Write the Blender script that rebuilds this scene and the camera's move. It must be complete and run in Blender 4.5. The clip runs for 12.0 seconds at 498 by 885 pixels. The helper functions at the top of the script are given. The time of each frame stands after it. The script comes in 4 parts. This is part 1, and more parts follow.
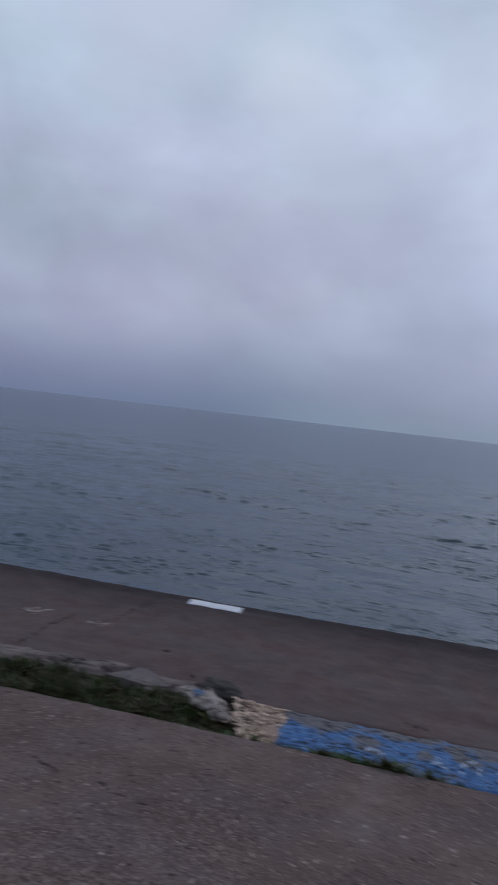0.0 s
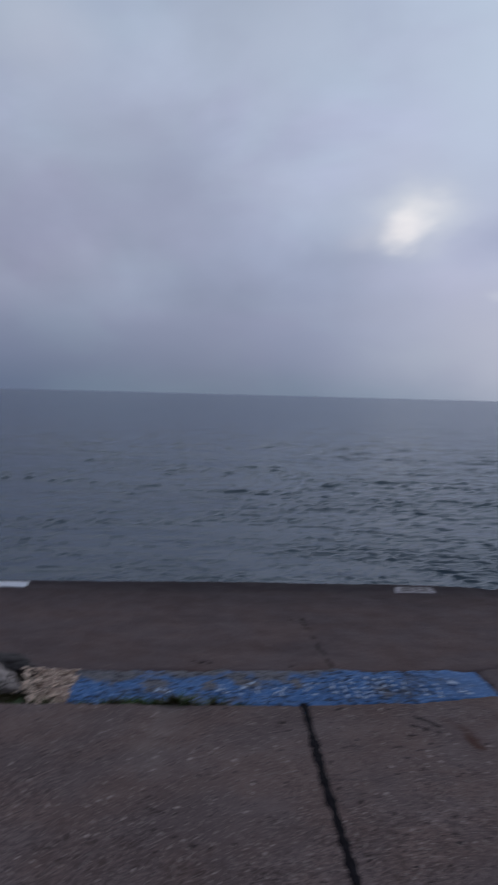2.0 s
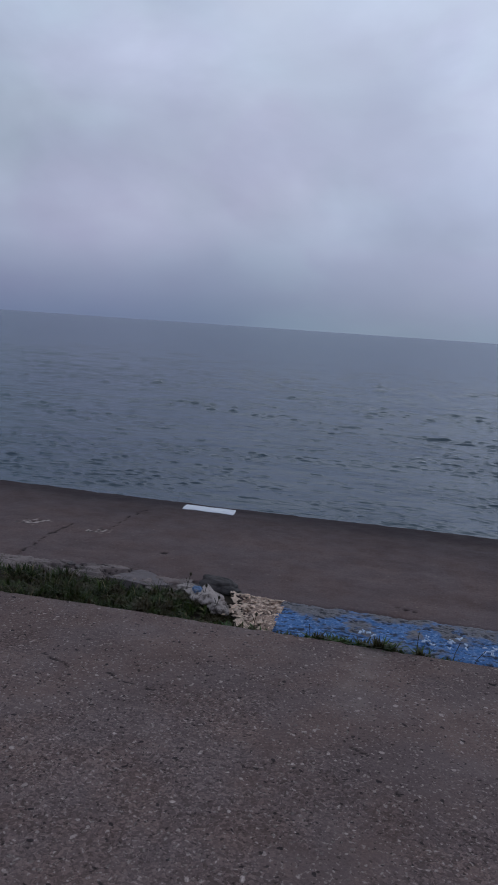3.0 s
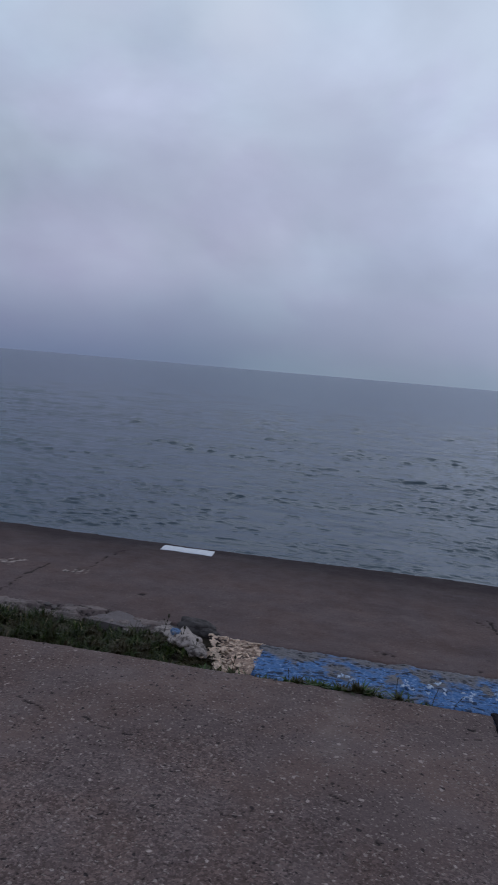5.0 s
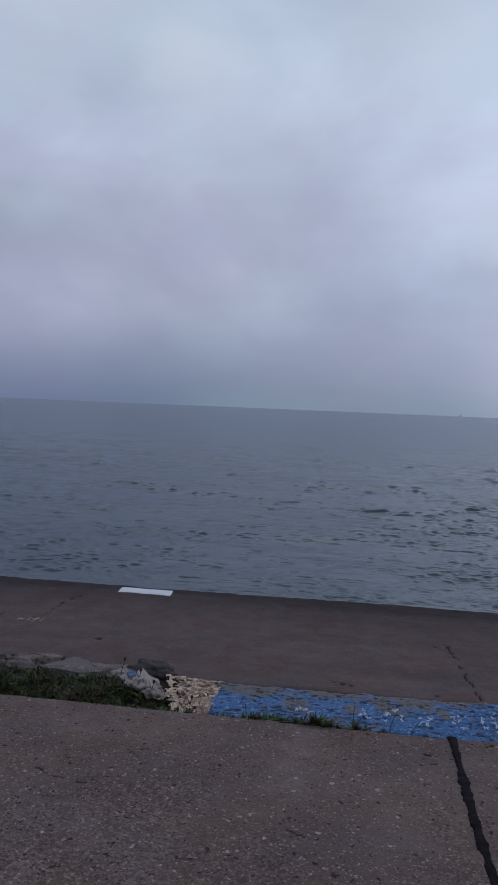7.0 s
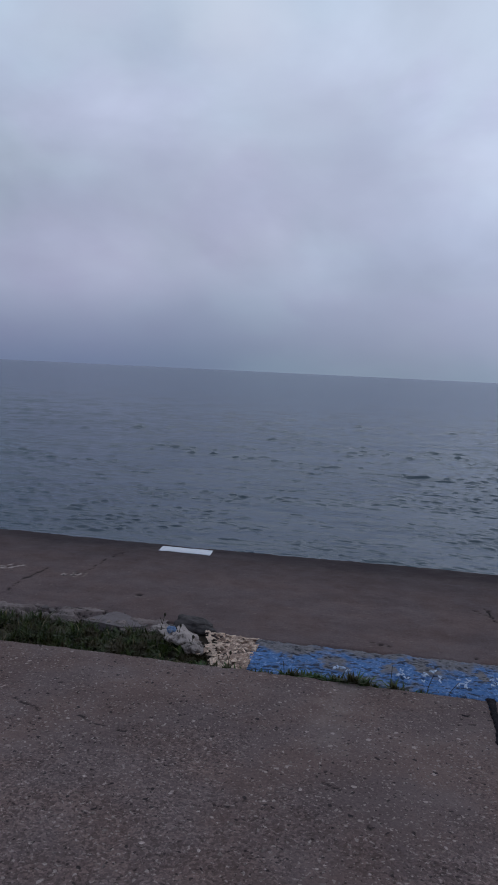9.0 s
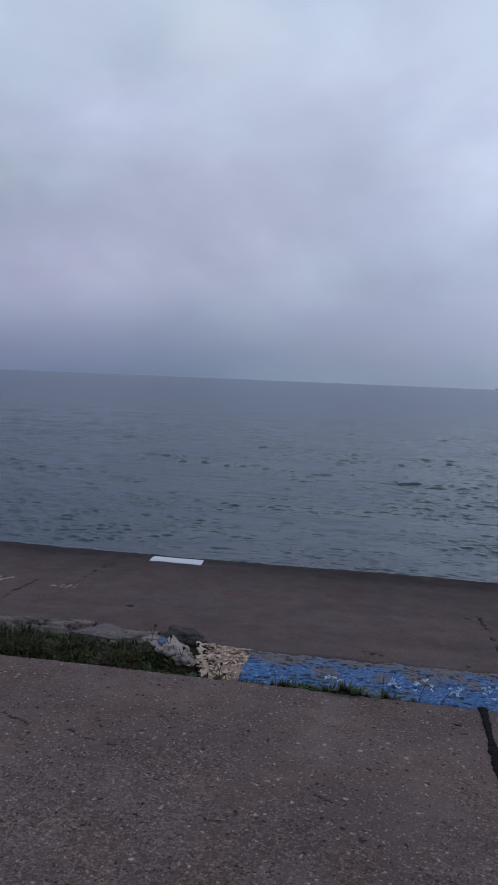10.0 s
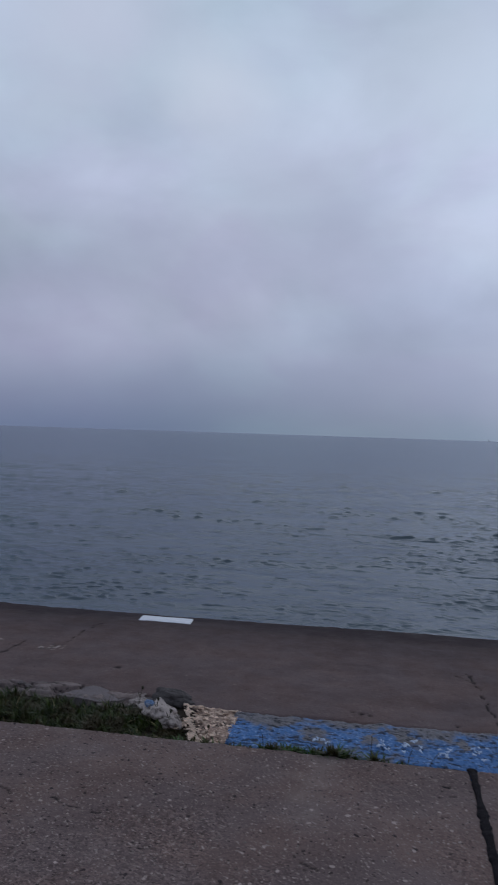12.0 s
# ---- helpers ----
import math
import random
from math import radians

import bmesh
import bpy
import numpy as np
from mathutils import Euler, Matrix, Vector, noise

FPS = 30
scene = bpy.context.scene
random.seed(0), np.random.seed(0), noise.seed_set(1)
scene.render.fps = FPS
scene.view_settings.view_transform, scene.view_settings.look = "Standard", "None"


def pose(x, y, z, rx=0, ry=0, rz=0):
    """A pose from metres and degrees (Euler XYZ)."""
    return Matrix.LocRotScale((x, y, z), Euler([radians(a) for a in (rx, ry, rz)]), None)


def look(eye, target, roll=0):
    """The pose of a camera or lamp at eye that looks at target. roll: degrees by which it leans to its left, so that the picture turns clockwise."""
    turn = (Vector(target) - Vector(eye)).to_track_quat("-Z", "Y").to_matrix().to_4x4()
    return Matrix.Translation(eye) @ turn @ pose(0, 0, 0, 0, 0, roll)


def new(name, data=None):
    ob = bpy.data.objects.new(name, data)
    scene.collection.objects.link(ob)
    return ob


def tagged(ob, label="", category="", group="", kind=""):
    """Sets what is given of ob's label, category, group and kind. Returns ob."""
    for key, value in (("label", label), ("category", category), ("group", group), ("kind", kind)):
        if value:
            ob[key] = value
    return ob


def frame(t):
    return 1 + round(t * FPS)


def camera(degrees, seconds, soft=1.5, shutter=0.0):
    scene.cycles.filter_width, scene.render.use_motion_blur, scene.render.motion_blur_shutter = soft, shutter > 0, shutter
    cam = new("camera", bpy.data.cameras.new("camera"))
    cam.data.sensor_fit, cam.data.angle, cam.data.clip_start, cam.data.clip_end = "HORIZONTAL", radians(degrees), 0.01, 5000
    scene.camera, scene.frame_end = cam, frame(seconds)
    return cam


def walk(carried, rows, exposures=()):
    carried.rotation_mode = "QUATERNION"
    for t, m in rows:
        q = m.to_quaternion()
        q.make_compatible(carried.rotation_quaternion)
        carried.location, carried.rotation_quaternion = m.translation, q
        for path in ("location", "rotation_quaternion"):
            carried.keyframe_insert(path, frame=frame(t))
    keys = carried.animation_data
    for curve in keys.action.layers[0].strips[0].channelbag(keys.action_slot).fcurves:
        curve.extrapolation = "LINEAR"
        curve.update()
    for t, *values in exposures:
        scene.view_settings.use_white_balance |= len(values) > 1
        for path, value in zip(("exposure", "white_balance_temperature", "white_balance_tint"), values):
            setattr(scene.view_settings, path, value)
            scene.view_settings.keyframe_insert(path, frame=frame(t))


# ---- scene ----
cam = camera(36.5, 12.0, soft=1.7, shutter=0.28)
PATH = [
    (0, (0.825, 1.843, 1.563), (0.337, 3.781, 1.494), 6.6),
    (0.2, (0.879, 1.806, 1.557), (0.642, 3.791, 1.495), 5.7),
    (0.3, (0.895, 1.798, 1.553), (0.696, 3.788, 1.54), 4.6),
    (0.4, (0.907, 1.8, 1.545), (0.773, 3.795, 1.553), 4.3),
    (0.5, (0.932, 1.803, 1.537), (0.831, 3.8, 1.505), 4.4),
    (0.7, (1.003, 1.826, 1.527), (1.038, 3.826, 1.515), 3.4),
    (0.9, (1.034, 1.788, 1.529), (1.318, 3.767, 1.502), 2.0),
    (1, (1.035, 1.762, 1.531), (1.395, 3.728, 1.456), 2.4),
    (1.2, (1.038, 1.724, 1.54), (1.406, 3.688, 1.463), 0.0),
    (1.5, (1.018, 1.697, 1.539), (1.275, 3.68, 1.5515), 0.15),
    (1.8, (1.017, 1.703, 1.551), (1.236, 3.69, 1.49), 0.3),
    (2, (0.975, 1.7, 1.556), (1.045, 3.695, 1.432), 1.5),
    (2.2, (0.942, 1.729, 1.558), (0.695, 3.698, 1.311), 1.6),
    (2.3, (0.925, 1.742, 1.55), (0.649, 3.706, 1.295), 0.6),
    (2.4, (0.917, 1.748, 1.538), (0.6594, 3.7211, 1.332), -1.16),
    (2.5, (0.909, 1.755, 1.527), (0.644, 3.726, 1.317), -1.1),
    (2.7, (0.894, 1.762, 1.527), (0.572, 3.727, 1.339), -0.9),
    (2.8, (0.872, 1.769, 1.526), (0.509, 3.729, 1.361), 2.3),
    (3, (0.848, 1.797, 1.522), (0.415, 3.727, 1.221), 4.0),
    (3.2, (0.837, 1.814, 1.521), (0.395, 3.749, 1.273), 4.0),
    (4.8, (0.798, 1.775, 1.532), (0.36, 3.718, 1.354), 6.5),
    (5, (0.831, 1.771, 1.529), (0.446, 3.724, 1.339), 5.0),
    (5.2, (0.866, 1.787, 1.535), (0.521, 3.75, 1.371), 5.1),
    (5.3, (0.864, 1.779, 1.534), (0.5464, 3.7497, 1.4159), 4.66),
    (5.4, (0.863, 1.77, 1.534), (0.5713, 3.7445, 1.4001), 4.8),
    (5.5, (0.861, 1.762, 1.533), (0.575, 3.734, 1.366), 4.2),
    (5.7, (0.87, 1.75, 1.535), (0.6035, 3.7309, 1.4535), 3.51),
    (5.8, (0.874, 1.745, 1.536), (0.6042, 3.7245, 1.4511), 4.0),
    (5.9, (0.879, 1.739, 1.537), (0.611, 3.7195, 1.4646), 3.82),
    (6, (0.883, 1.733, 1.538), (0.647, 3.718, 1.492), 3.1),
    (6.1, (0.887, 1.731, 1.538), (0.6591, 3.717, 1.481), 3.54),
    (6.2, (0.891, 1.729, 1.538), (0.6297, 3.7096, 1.4515), 5.86),
    (6.3, (0.894, 1.726, 1.539), (0.596, 3.7024, 1.4576), 5.88),
    (6.4, (0.898, 1.724, 1.539), (0.597, 3.7013, 1.5171), 3.38),
    (6.5, (0.902, 1.722, 1.539), (0.599, 3.699, 1.519), 3.0),
    (6.6, (0.912, 1.729, 1.542), (0.6003, 3.7041, 1.4816), 3.29),
    (6.7, (0.922, 1.737, 1.546), (0.634, 3.715, 1.465), 2.5),
    (8.3, (0.939, 1.752, 1.508), (0.583, 3.717, 1.401), 2.6),
    (8.5, (0.952, 1.751, 1.52), (0.594, 3.713, 1.374), 2.1),
    (8.7, (0.942, 1.755, 1.515), (0.528, 3.7049, 1.3522), 2.68),
    (8.8, (0.937, 1.757, 1.512), (0.5189, 3.7026, 1.3126), 3.23),
    (9, (0.927, 1.761, 1.507), (0.529, 3.713, 1.321), 2.8),
    (9.3, (0.925, 1.762, 1.512), (0.5269, 3.7139, 1.3377), 3.13),
    (9.5, (0.923, 1.762, 1.515), (0.521, 3.713, 1.33), 3.4),
    (10, (0.937, 1.775, 1.515), (0.559, 3.732, 1.351), 2.4),
    (10.5, (0.952, 1.765, 1.523), (0.619, 3.734, 1.41), 1.7),
    (10.8, (0.979, 1.752, 1.542), (0.704, 3.733, 1.535), 1.4),
    (11, (0.961, 1.737, 1.54), (0.695, 3.719, 1.551), 2.2),
    (11.5, (0.97, 1.74, 1.536), (0.698, 3.721, 1.504), 2.0),
    (11.8, (0.983, 1.729, 1.557), (0.679, 3.705, 1.51), 2.1),
    (12, (0.989, 1.728, 1.553), (0.621, 3.693, 1.531), 1.9),
]
walk(cam, [(t, look(eye, target, roll)) for t, eye, target, roll in PATH],
     exposures=[(0.0, -0.14, 6500, 10), (0.5, -0.13, 6500, 10), (1.0, -0.50, 6440, 12), (1.5, -0.53, 6440, 12), (2.0, -0.51, 6440, 12), (2.3, -0.03, 6500, 10),
                (3.0, -0.1, 6500, 10), (5.0, -0.14, 6500, 10), (6.5, -0.22, 6500, 10), (8.5, -0.18, 6500, 10), (9.5, -0.09, 6500, 10), (10.5, -0.13, 6500, 10), (12.0, -0.21, 6500, 10)])


# ---- node helpers ----
def srgb(r, g, b):
    return tuple(((c / 255 + 0.055) / 1.055) ** 2.4 if c > 10 else c / 255 / 12.92 for c in (r, g, b)) + (1.0,)


class Graph:
    """A small writer of node trees."""

    def __init__(self, tree):
        self.tree = tree
        tree.nodes.clear()

    def put(self, value, socket):
        if hasattr(value, "is_output"):
            self.tree.links.new(value, socket)
        else:
            socket.default_value = value

    def node(self, kind, **settings):
        n = self.tree.nodes.new(kind)
        for key, value in settings.items():
            setattr(n, key, value)
        return n

    def math(self, op, a, b=0.0, c=0.0, clamp=False):
        n = self.node("ShaderNodeMath", operation=op, use_clamp=clamp)
        for value, socket in zip((a, b, c), n.inputs):
            self.put(value, socket)
        return n.outputs[0]

    def vec(self, op, a, b=(0, 0, 0), out=0):
        n = self.node("ShaderNodeVectorMath", operation=op)
        self.put(a, n.inputs[0])
        if op == "SCALE":
            self.put(b, n.inputs["Scale"])
        else:
            self.put(b, n.inputs[1])
        return n.outputs[out]

    def span(self, value, a, b, c=0.0, d=1.0, smooth=True):
        n = self.node("ShaderNodeMapRange", interpolation_type="SMOOTHSTEP" if smooth else "LINEAR")
        for v, k in zip((value, a, b, c, d), ("Value", "From Min", "From Max", "To Min", "To Max")):
            self.put(v, n.inputs[k])
        return n.outputs[0]

    def mix(self, fac, a, b, blend="MIX"):
        n = self.node("ShaderNodeMix", data_type="RGBA", blend_type=blend)
        self.put(fac, n.inputs[0])
        self.put(a, n.inputs[6])
        self.put(b, n.inputs[7])
        return n.outputs[2]

    def noise(self, vector, scale, detail=3.0, rough=0.5, distort=0.0, color=False):
        n = self.node("ShaderNodeTexNoise")
        self.put(vector, n.inputs["Vector"])
        for k, v in (("Scale", scale), ("Detail", detail), ("Roughness", rough), ("Distortion", distort)):
            n.inputs[k].default_value = v
        return n.outputs["Color" if color else "Fac"]

    def cells(self, vector, scale, out="Distance", feature="F1"):
        n = self.node("ShaderNodeTexVoronoi", feature=feature)
        self.put(vector, n.inputs["Vector"])
        n.inputs["Scale"].default_value = scale
        return n.outputs[out]

    def ramp(self, fac, stops):
        n = self.node("ShaderNodeValToRGB")
        e = n.color_ramp.elements
        while len(e) < len(stops):
            e.new(0.5)
        for el, (pos, col) in zip(e, stops):
            el.position, el.color = pos, col
        self.put(fac, n.inputs[0])
        return n.outputs[0]

    def bump(self, height, strength, distance, normal=None):
        n = self.node("ShaderNodeBump")
        n.inputs["Strength"].default_value = strength
        n.inputs["Distance"].default_value = distance
        self.put(height, n.inputs["Height"])
        if normal is not None:
            self.put(normal, n.inputs["Normal"])
        return n.outputs[0]


# ---- sky and sun ----
SUN_AZ, SUN_EL = 14.0, 52.0  # degrees right of straight out to sea, and up, behind thick cloud


def heading(az, el):
    a, e = radians(az), radians(el)
    return (math.sin(a) * math.cos(e), math.cos(a) * math.cos(e), math.sin(e))


def build_world():
    world = bpy.data.worlds.new("overcast_sky")
    world.use_nodes = True
    scene.world = world
    g = Graph(world.node_tree)
    d = g.node("ShaderNodeTexCoord").outputs["Generated"]
    sep = g.node("ShaderNodeSeparateXYZ")
    g.put(d, sep.inputs[0])
    x, y, z = sep.outputs
    az = g.math("ARCTAN2", x, y)
    flat = g.vec("MULTIPLY", d, (1.0, 1.0, 1.7))
    wisp = g.noise(flat, 4.2, 6.0, 0.5, 0.25)
    broad = g.noise(flat, 1.1, 3.0, 0.5)
    lift = g.math("MULTIPLY_ADD", g.math("SUBTRACT", broad, 0.5), 0.10, z)
    cloud = g.ramp(lift, SKY_STOPS)
    hue = g.span(g.noise(flat, 2.3, 3.0, 0.5), 0.38, 0.62)
    cloud = g.mix(1.0, cloud, g.mix(hue, (0.965, 1.008, 1.01, 1), (1.03, 0.988, 1.015, 1)), "MULTIPLY")
    puff = g.span(g.noise(g.vec("ADD", flat, (3.1, 0.7, 1.9)), 5.5, 3.0, 0.5, 0.4), 0.36, 0.64)
    cloud = g.mix(1.0, cloud, g.mix(puff, (0.966, 0.958, 0.985, 1), (1.012, 1.04, 1.028, 1)), "MULTIPLY")
    # the heavy bank low over the water, away from the hidden sun
    low = g.span(z, -0.02, 0.15, 1.0, 0.0)
    away = g.span(az, radians(0), radians(-26), 0.0, 1.0)
    cloud = g.mix(g.math("MULTIPLY", low, g.math("MULTIPLY", away, 0.56)), cloud, srgb(94, 111, 152))
    # thin haze lifts the last degrees above the water
    cloud = g.mix(g.math("MULTIPLY", g.span(z, 0.0, 0.05, 1.0, 0.0), g.math("MULTIPLY", g.span(az, radians(-18), radians(-4), 0.0, 1.0), 0.35)), cloud, srgb(142, 160, 182))
    # lighter and darker folds of the cloud
    fold = g.math("MULTIPLY_ADD", g.math("SUBTRACT", wisp, 0.5), 0.72, 1.0)
    strong = g.span(z, 0.02, 0.2, 0.2, 1.0)
    fold = g.math("MULTIPLY_ADD", g.math("SUBTRACT", fold, 1.0), strong, 1.0)
    cloud = g.mix(1.0, cloud, fold, "MULTIPLY")
    # thin places where the sun comes through
    wob = g.vec("SCALE", g.vec("SUBTRACT", g.noise(flat, 7.0, 4.0, 0.55, color=True), (0.5, 0.5, 0.5)), 0.085)
    dir2 = g.vec("ADD", d, wob)
    for a, e, wide, tall, col, amount in GLOWS:
        off = g.vec("MULTIPLY", g.vec("SUBTRACT", dir2, heading(a, e)), (1 / radians(wide), 1 / radians(wide), 1 / radians(tall)))
        near = g.span(g.vec("LENGTH", off, out=1), 0.0, 1.0, amount, 0.0)
        cloud = g.mix(near, cloud, col)
    # the whole side of the sky towards the hidden sun is brighter
    toward = g.vec("DOT_PRODUCT", d, heading(40, 10), out=1)
    cloud = g.mix(1.0, cloud, g.span(toward, 0.72, 0.95, 1.0, 1.26), "MULTIPLY")
    sky = g.node("ShaderNodeTexSky", sky_type="NISHITA", sun_disc=False)
    sky.sun_elevation, sky.sun_rotation = radians(SUN_EL), radians(SUN_AZ)
    clear = g.node("ShaderNodeBackground")
    g.put(sky.outputs[0], clear.inputs[0])
    clear.inputs[1].default_value = 0.05
    cover = g.node("ShaderNodeBackground")
    g.put(cloud, cover.inputs[0])
    cover.inputs[1].default_value = 1.0
    both = g.node("ShaderNodeMixShader")
    both.inputs[0].default_value = 0.96
    g.tree.links.new(clear.outputs[0], both.inputs[1])
    g.tree.links.new(cover.outputs[0], both.inputs[2])
    g.tree.links.new(both.outputs[0], g.node("ShaderNodeOutputWorld").inputs[0])


SKY_STOPS = [
    (0.0, srgb(133, 147, 170)), (0.035, srgb(150, 159, 184)), (0.10, srgb(170, 177, 202)), (0.24, srgb(187, 196, 219)),
    (0.42, srgb(196, 211, 232)), (0.52, srgb(190, 207, 229)), (0.68, srgb(140, 158, 184)), (1.0, srgb(104, 120, 144)),
]
GLOWS = [
    (24, 16, 22, 17, srgb(200, 209, 230), 0.5),
    (25, 4, 22, 10, srgb(196, 201, 215), 0.75),
    (13.6, 13.6, 8.0, 6.5, srgb(202, 211, 228), 0.65),
    (13.9, 13.1, 4.2, 3.6, srgb(226, 231, 238), 0.85),
    (13.2, 12.2, 2.2, 1.9, srgb(268, 264, 262), 0.95),
    (14.4, 13.4, 2.0, 1.8, srgb(244, 245, 248), 0.65),
    (10.6, 12.1, 3.4, 1.3, srgb(208, 214, 228), 0.6),
    (21.5, 11.2, 7, 2.6, srgb(158, 168, 198), 0.5),
    (9, 10.5, 8, 3, srgb(158, 168, 192), 0.4),
    (27.5, 8.5, 6.5, 1.5, srgb(232, 235, 240), 0.95),
    (22, 7.9, 3.6, 0.8, srgb(220, 225, 234), 0.75),
    (25, 6.6, 7, 0.9, srgb(172, 178, 198), 0.35),
    (27, 4.9, 6, 1.4, srgb(214, 215, 220), 0.7),
    (26, 14, 6, 3, srgb(204, 213, 231), 0.6),
    (18.5, 20, 8, 6, srgb(196, 210, 230), 0.65),
    (26, 27, 16, 12, srgb(206, 222, 240), 0.8),
    (4, 26, 10, 7, srgb(200, 212, 233), 0.7),
    (-5, 15, 7, 5, srgb(178, 186, 212), 0.5),
    (-8, 18, 7, 5, srgb(192, 202, 226), 0.5),
    (-14, 24, 6, 5, srgb(212, 222, 241), 0.7),
    (-20, 13, 10, 6, srgb(154, 166, 190), 0.4),
    (-24, 28, 12, 9, srgb(206, 212, 235), 0.7),
]
build_world()

sun = new("sun", bpy.data.lights.new("sun", "SUN"))
sun.data.energy, sun.data.angle, sun.data.color = 0.5, radians(80), (1.0, 0.985, 0.97)
sun.matrix_world = look(Vector(heading(SUN_AZ, SUN_EL)) * 50, (0, 0, 0))


# ---- materials ----
def material(name):
    m = bpy.data.materials.new(name)
    m.use_nodes = True
    g = Graph(m.node_tree)
    bsdf = g.node("ShaderNodeBsdfPrincipled")
    g.tree.links.new(bsdf.outputs[0], g.node("ShaderNodeOutputMaterial").inputs[0])
    where = g.node("ShaderNodeTexCoord").outputs["Object"]
    return m, g, bsdf, where


def attribute(g, name):
    n = g.node("ShaderNodeAttribute", attribute_name=name)
    return n.outputs["Fac"]


def concrete_mat(name, base, light, stone, tone_amount=0.0, pebbles=1.0):
    """Weathered concrete: cloudy stains, exposed pebbles, grit; dirt and painted-in shade darken cracks and pits."""
    m, g, bsdf, p = material(name)
    big = g.noise(p, 0.9, 5.0, 0.6)
    mid = g.noise(p, 5.0, 5.0, 0.65)
    fine = g.noise(p, 90.0, 4.0, 0.7)
    grit = g.noise(p, 78.0, 2.0, 0.5)
    grit2 = g.noise(g.vec("ADD", p, (7.3, 2.1, 0.4)), 58.0, 3.0, 0.6)
    col = g.mix(g.span(big, 0.32, 0.68), base, light)
    col = g.mix(g.span(mid, 0.35, 0.75, 0.0, 0.5), col, [c * 0.68 for c in base[:3]] + [1.0])
    col = g.mix(g.span(fine, 0.3, 0.7, 0.0, 0.35), col, [min(1, c * 1.4) for c in light[:3]] + [1.0])
    # rusty brown and cool grey stains, hand-sized
    tint = g.span(g.noise(g.vec("ADD", p, (2.7, 5.1, 0.0)), 2.6, 4.0, 0.6), 0.36, 0.64)
    col = g.mix(1.0, col, g.mix(tint, (0.97, 1.0, 1.03, 1), (1.035, 0.995, 0.965, 1)), "MULTIPLY")
    warped = g.vec("ADD", p, g.vec("SCALE", g.noise(p, 30.0, 2.0, color=True), 0.035))
    dist = g.cells(warped, 46.0)
    tone = g.node("ShaderNodeSeparateColor")
    g.put(g.cells(warped, 46.0, "Color"), tone.inputs[0])
    round_ = g.span(dist, 0.22, 0.34, 1.0, 0.0)
    shown = g.math("MULTIPLY", g.math("MULTIPLY", round_, g.span(tone.outputs[0], 0.70, 0.74)), pebbles)
    col = g.mix(g.math("MULTIPLY", shown, 0.9), col, g.mix(tone.outputs[1], [c * 1.25 for c in stone[:3]] + [1.0], [c * 0.5 for c in stone[:3]] + [1.0]))
    dark = g.math("MULTIPLY", g.math("MULTIPLY", round_, g.span(tone.outputs[0], 0.15, 0.11)), pebbles)
    col = g.mix(g.math("MULTIPLY", dark, 0.8), col, (0.026, 0.020, 0.020, 1))
    col = g.mix(g.math("MULTIPLY", g.span(grit2, 0.39, 0.31), 0.8 * pebbles), col, [c * 0.35 for c in base[:3]] + [1.0])
    col = g.mix(g.math("MULTIPLY", g.span(grit, 0.61, 0.67), 0.7 * pebbles), col, stone)
    # a few larger stones, pale or dark
    rock = g.node("ShaderNodeSeparateColor")
    g.put(g.cells(warped, 27.0, "Color"), rock.inputs[0])
    lump = g.math("MULTIPLY", g.span(g.cells(warped, 27.0), 0.20, 0.30, 1.0, 0.0), 0.85 * pebbles)
    col = g.mix(g.math("MULTIPLY", lump, g.span(rock.outputs[0], 0.94, 0.96)), col, [c * 1.3 for c in stone[:3]] + [1.0])
    col = g.mix(g.math("MULTIPLY", lump, g.span(rock.outputs[0], 0.09, 0.07)), col, (0.024, 0.019, 0.020, 1))
    cell = g.node("ShaderNodeSeparateColor")
    g.put(g.cells(warped, 104.0, "Color"), cell.inputs[0])
    joint = g.span(g.cells(warped, 104.0, "Distance", "DISTANCE_TO_EDGE"), 0.02, 0.22, 0.82, 1.0)
    tone2 = g.math("MULTIPLY", joint, g.span(cell.outputs[0], 0.0, 1.0, 0.56, 1.54, smooth=False))
    # the skin is worn off down to the gravel where people walk, away from the strip
    sep = g.node("ShaderNodeSeparateXYZ")
    g.put(p, sep.inputs[0])
    trod = g.span(sep.outputs[1], 5.1, 4.0, -0.05, 0.13)
    bare_ = g.math("MULTIPLY", g.span(g.math("ADD", g.noise(p, 1.7, 5.0, 0.65), trod), 0.46, 0.66, 0.0, 1.0), 0.85 * pebbles)
    col = g.mix(bare_, col, g.mix(1.0, col, tone2, "MULTIPLY"))
    if tone_amount:
        col = g.mix(g.math("MULTIPLY", attribute(g, "dark_tone"), tone_amount), col, (0.026, 0.019, 0.023, 1))
    col = g.mix(attribute(g, "rust"), col, (0.075, 0.028, 0.018, 1))
    col = g.mix(attribute(g, "pale"), col, (0.40, 0.33, 0.30, 1))
    col = g.mix(attribute(g, "dirt_shade"), col, (0.012, 0.010, 0.010, 1))
    g.put(col, bsdf.inputs["Base Color"])
    g.put(g.span(mid, 0.3, 0.7, 0.72, 0.95), bsdf.inputs["Roughness"])
    bsdf.inputs["Specular IOR Level"].default_value = 0.1
    h = g.math("MULTIPLY_ADD", joint, 1.2 * pebbles, g.math("MULTIPLY", shown, 0.6))
    h = g.math("ADD", h, g.math("MULTIPLY_ADD", dark, -0.8, g.math("MULTIPLY_ADD", grit2, 1.6, fine)))
    g.put(g.bump(h, 0.55, 0.006, g.bump(mid, 0.5, 0.012)), bsdf.inputs["Normal"])
    return m


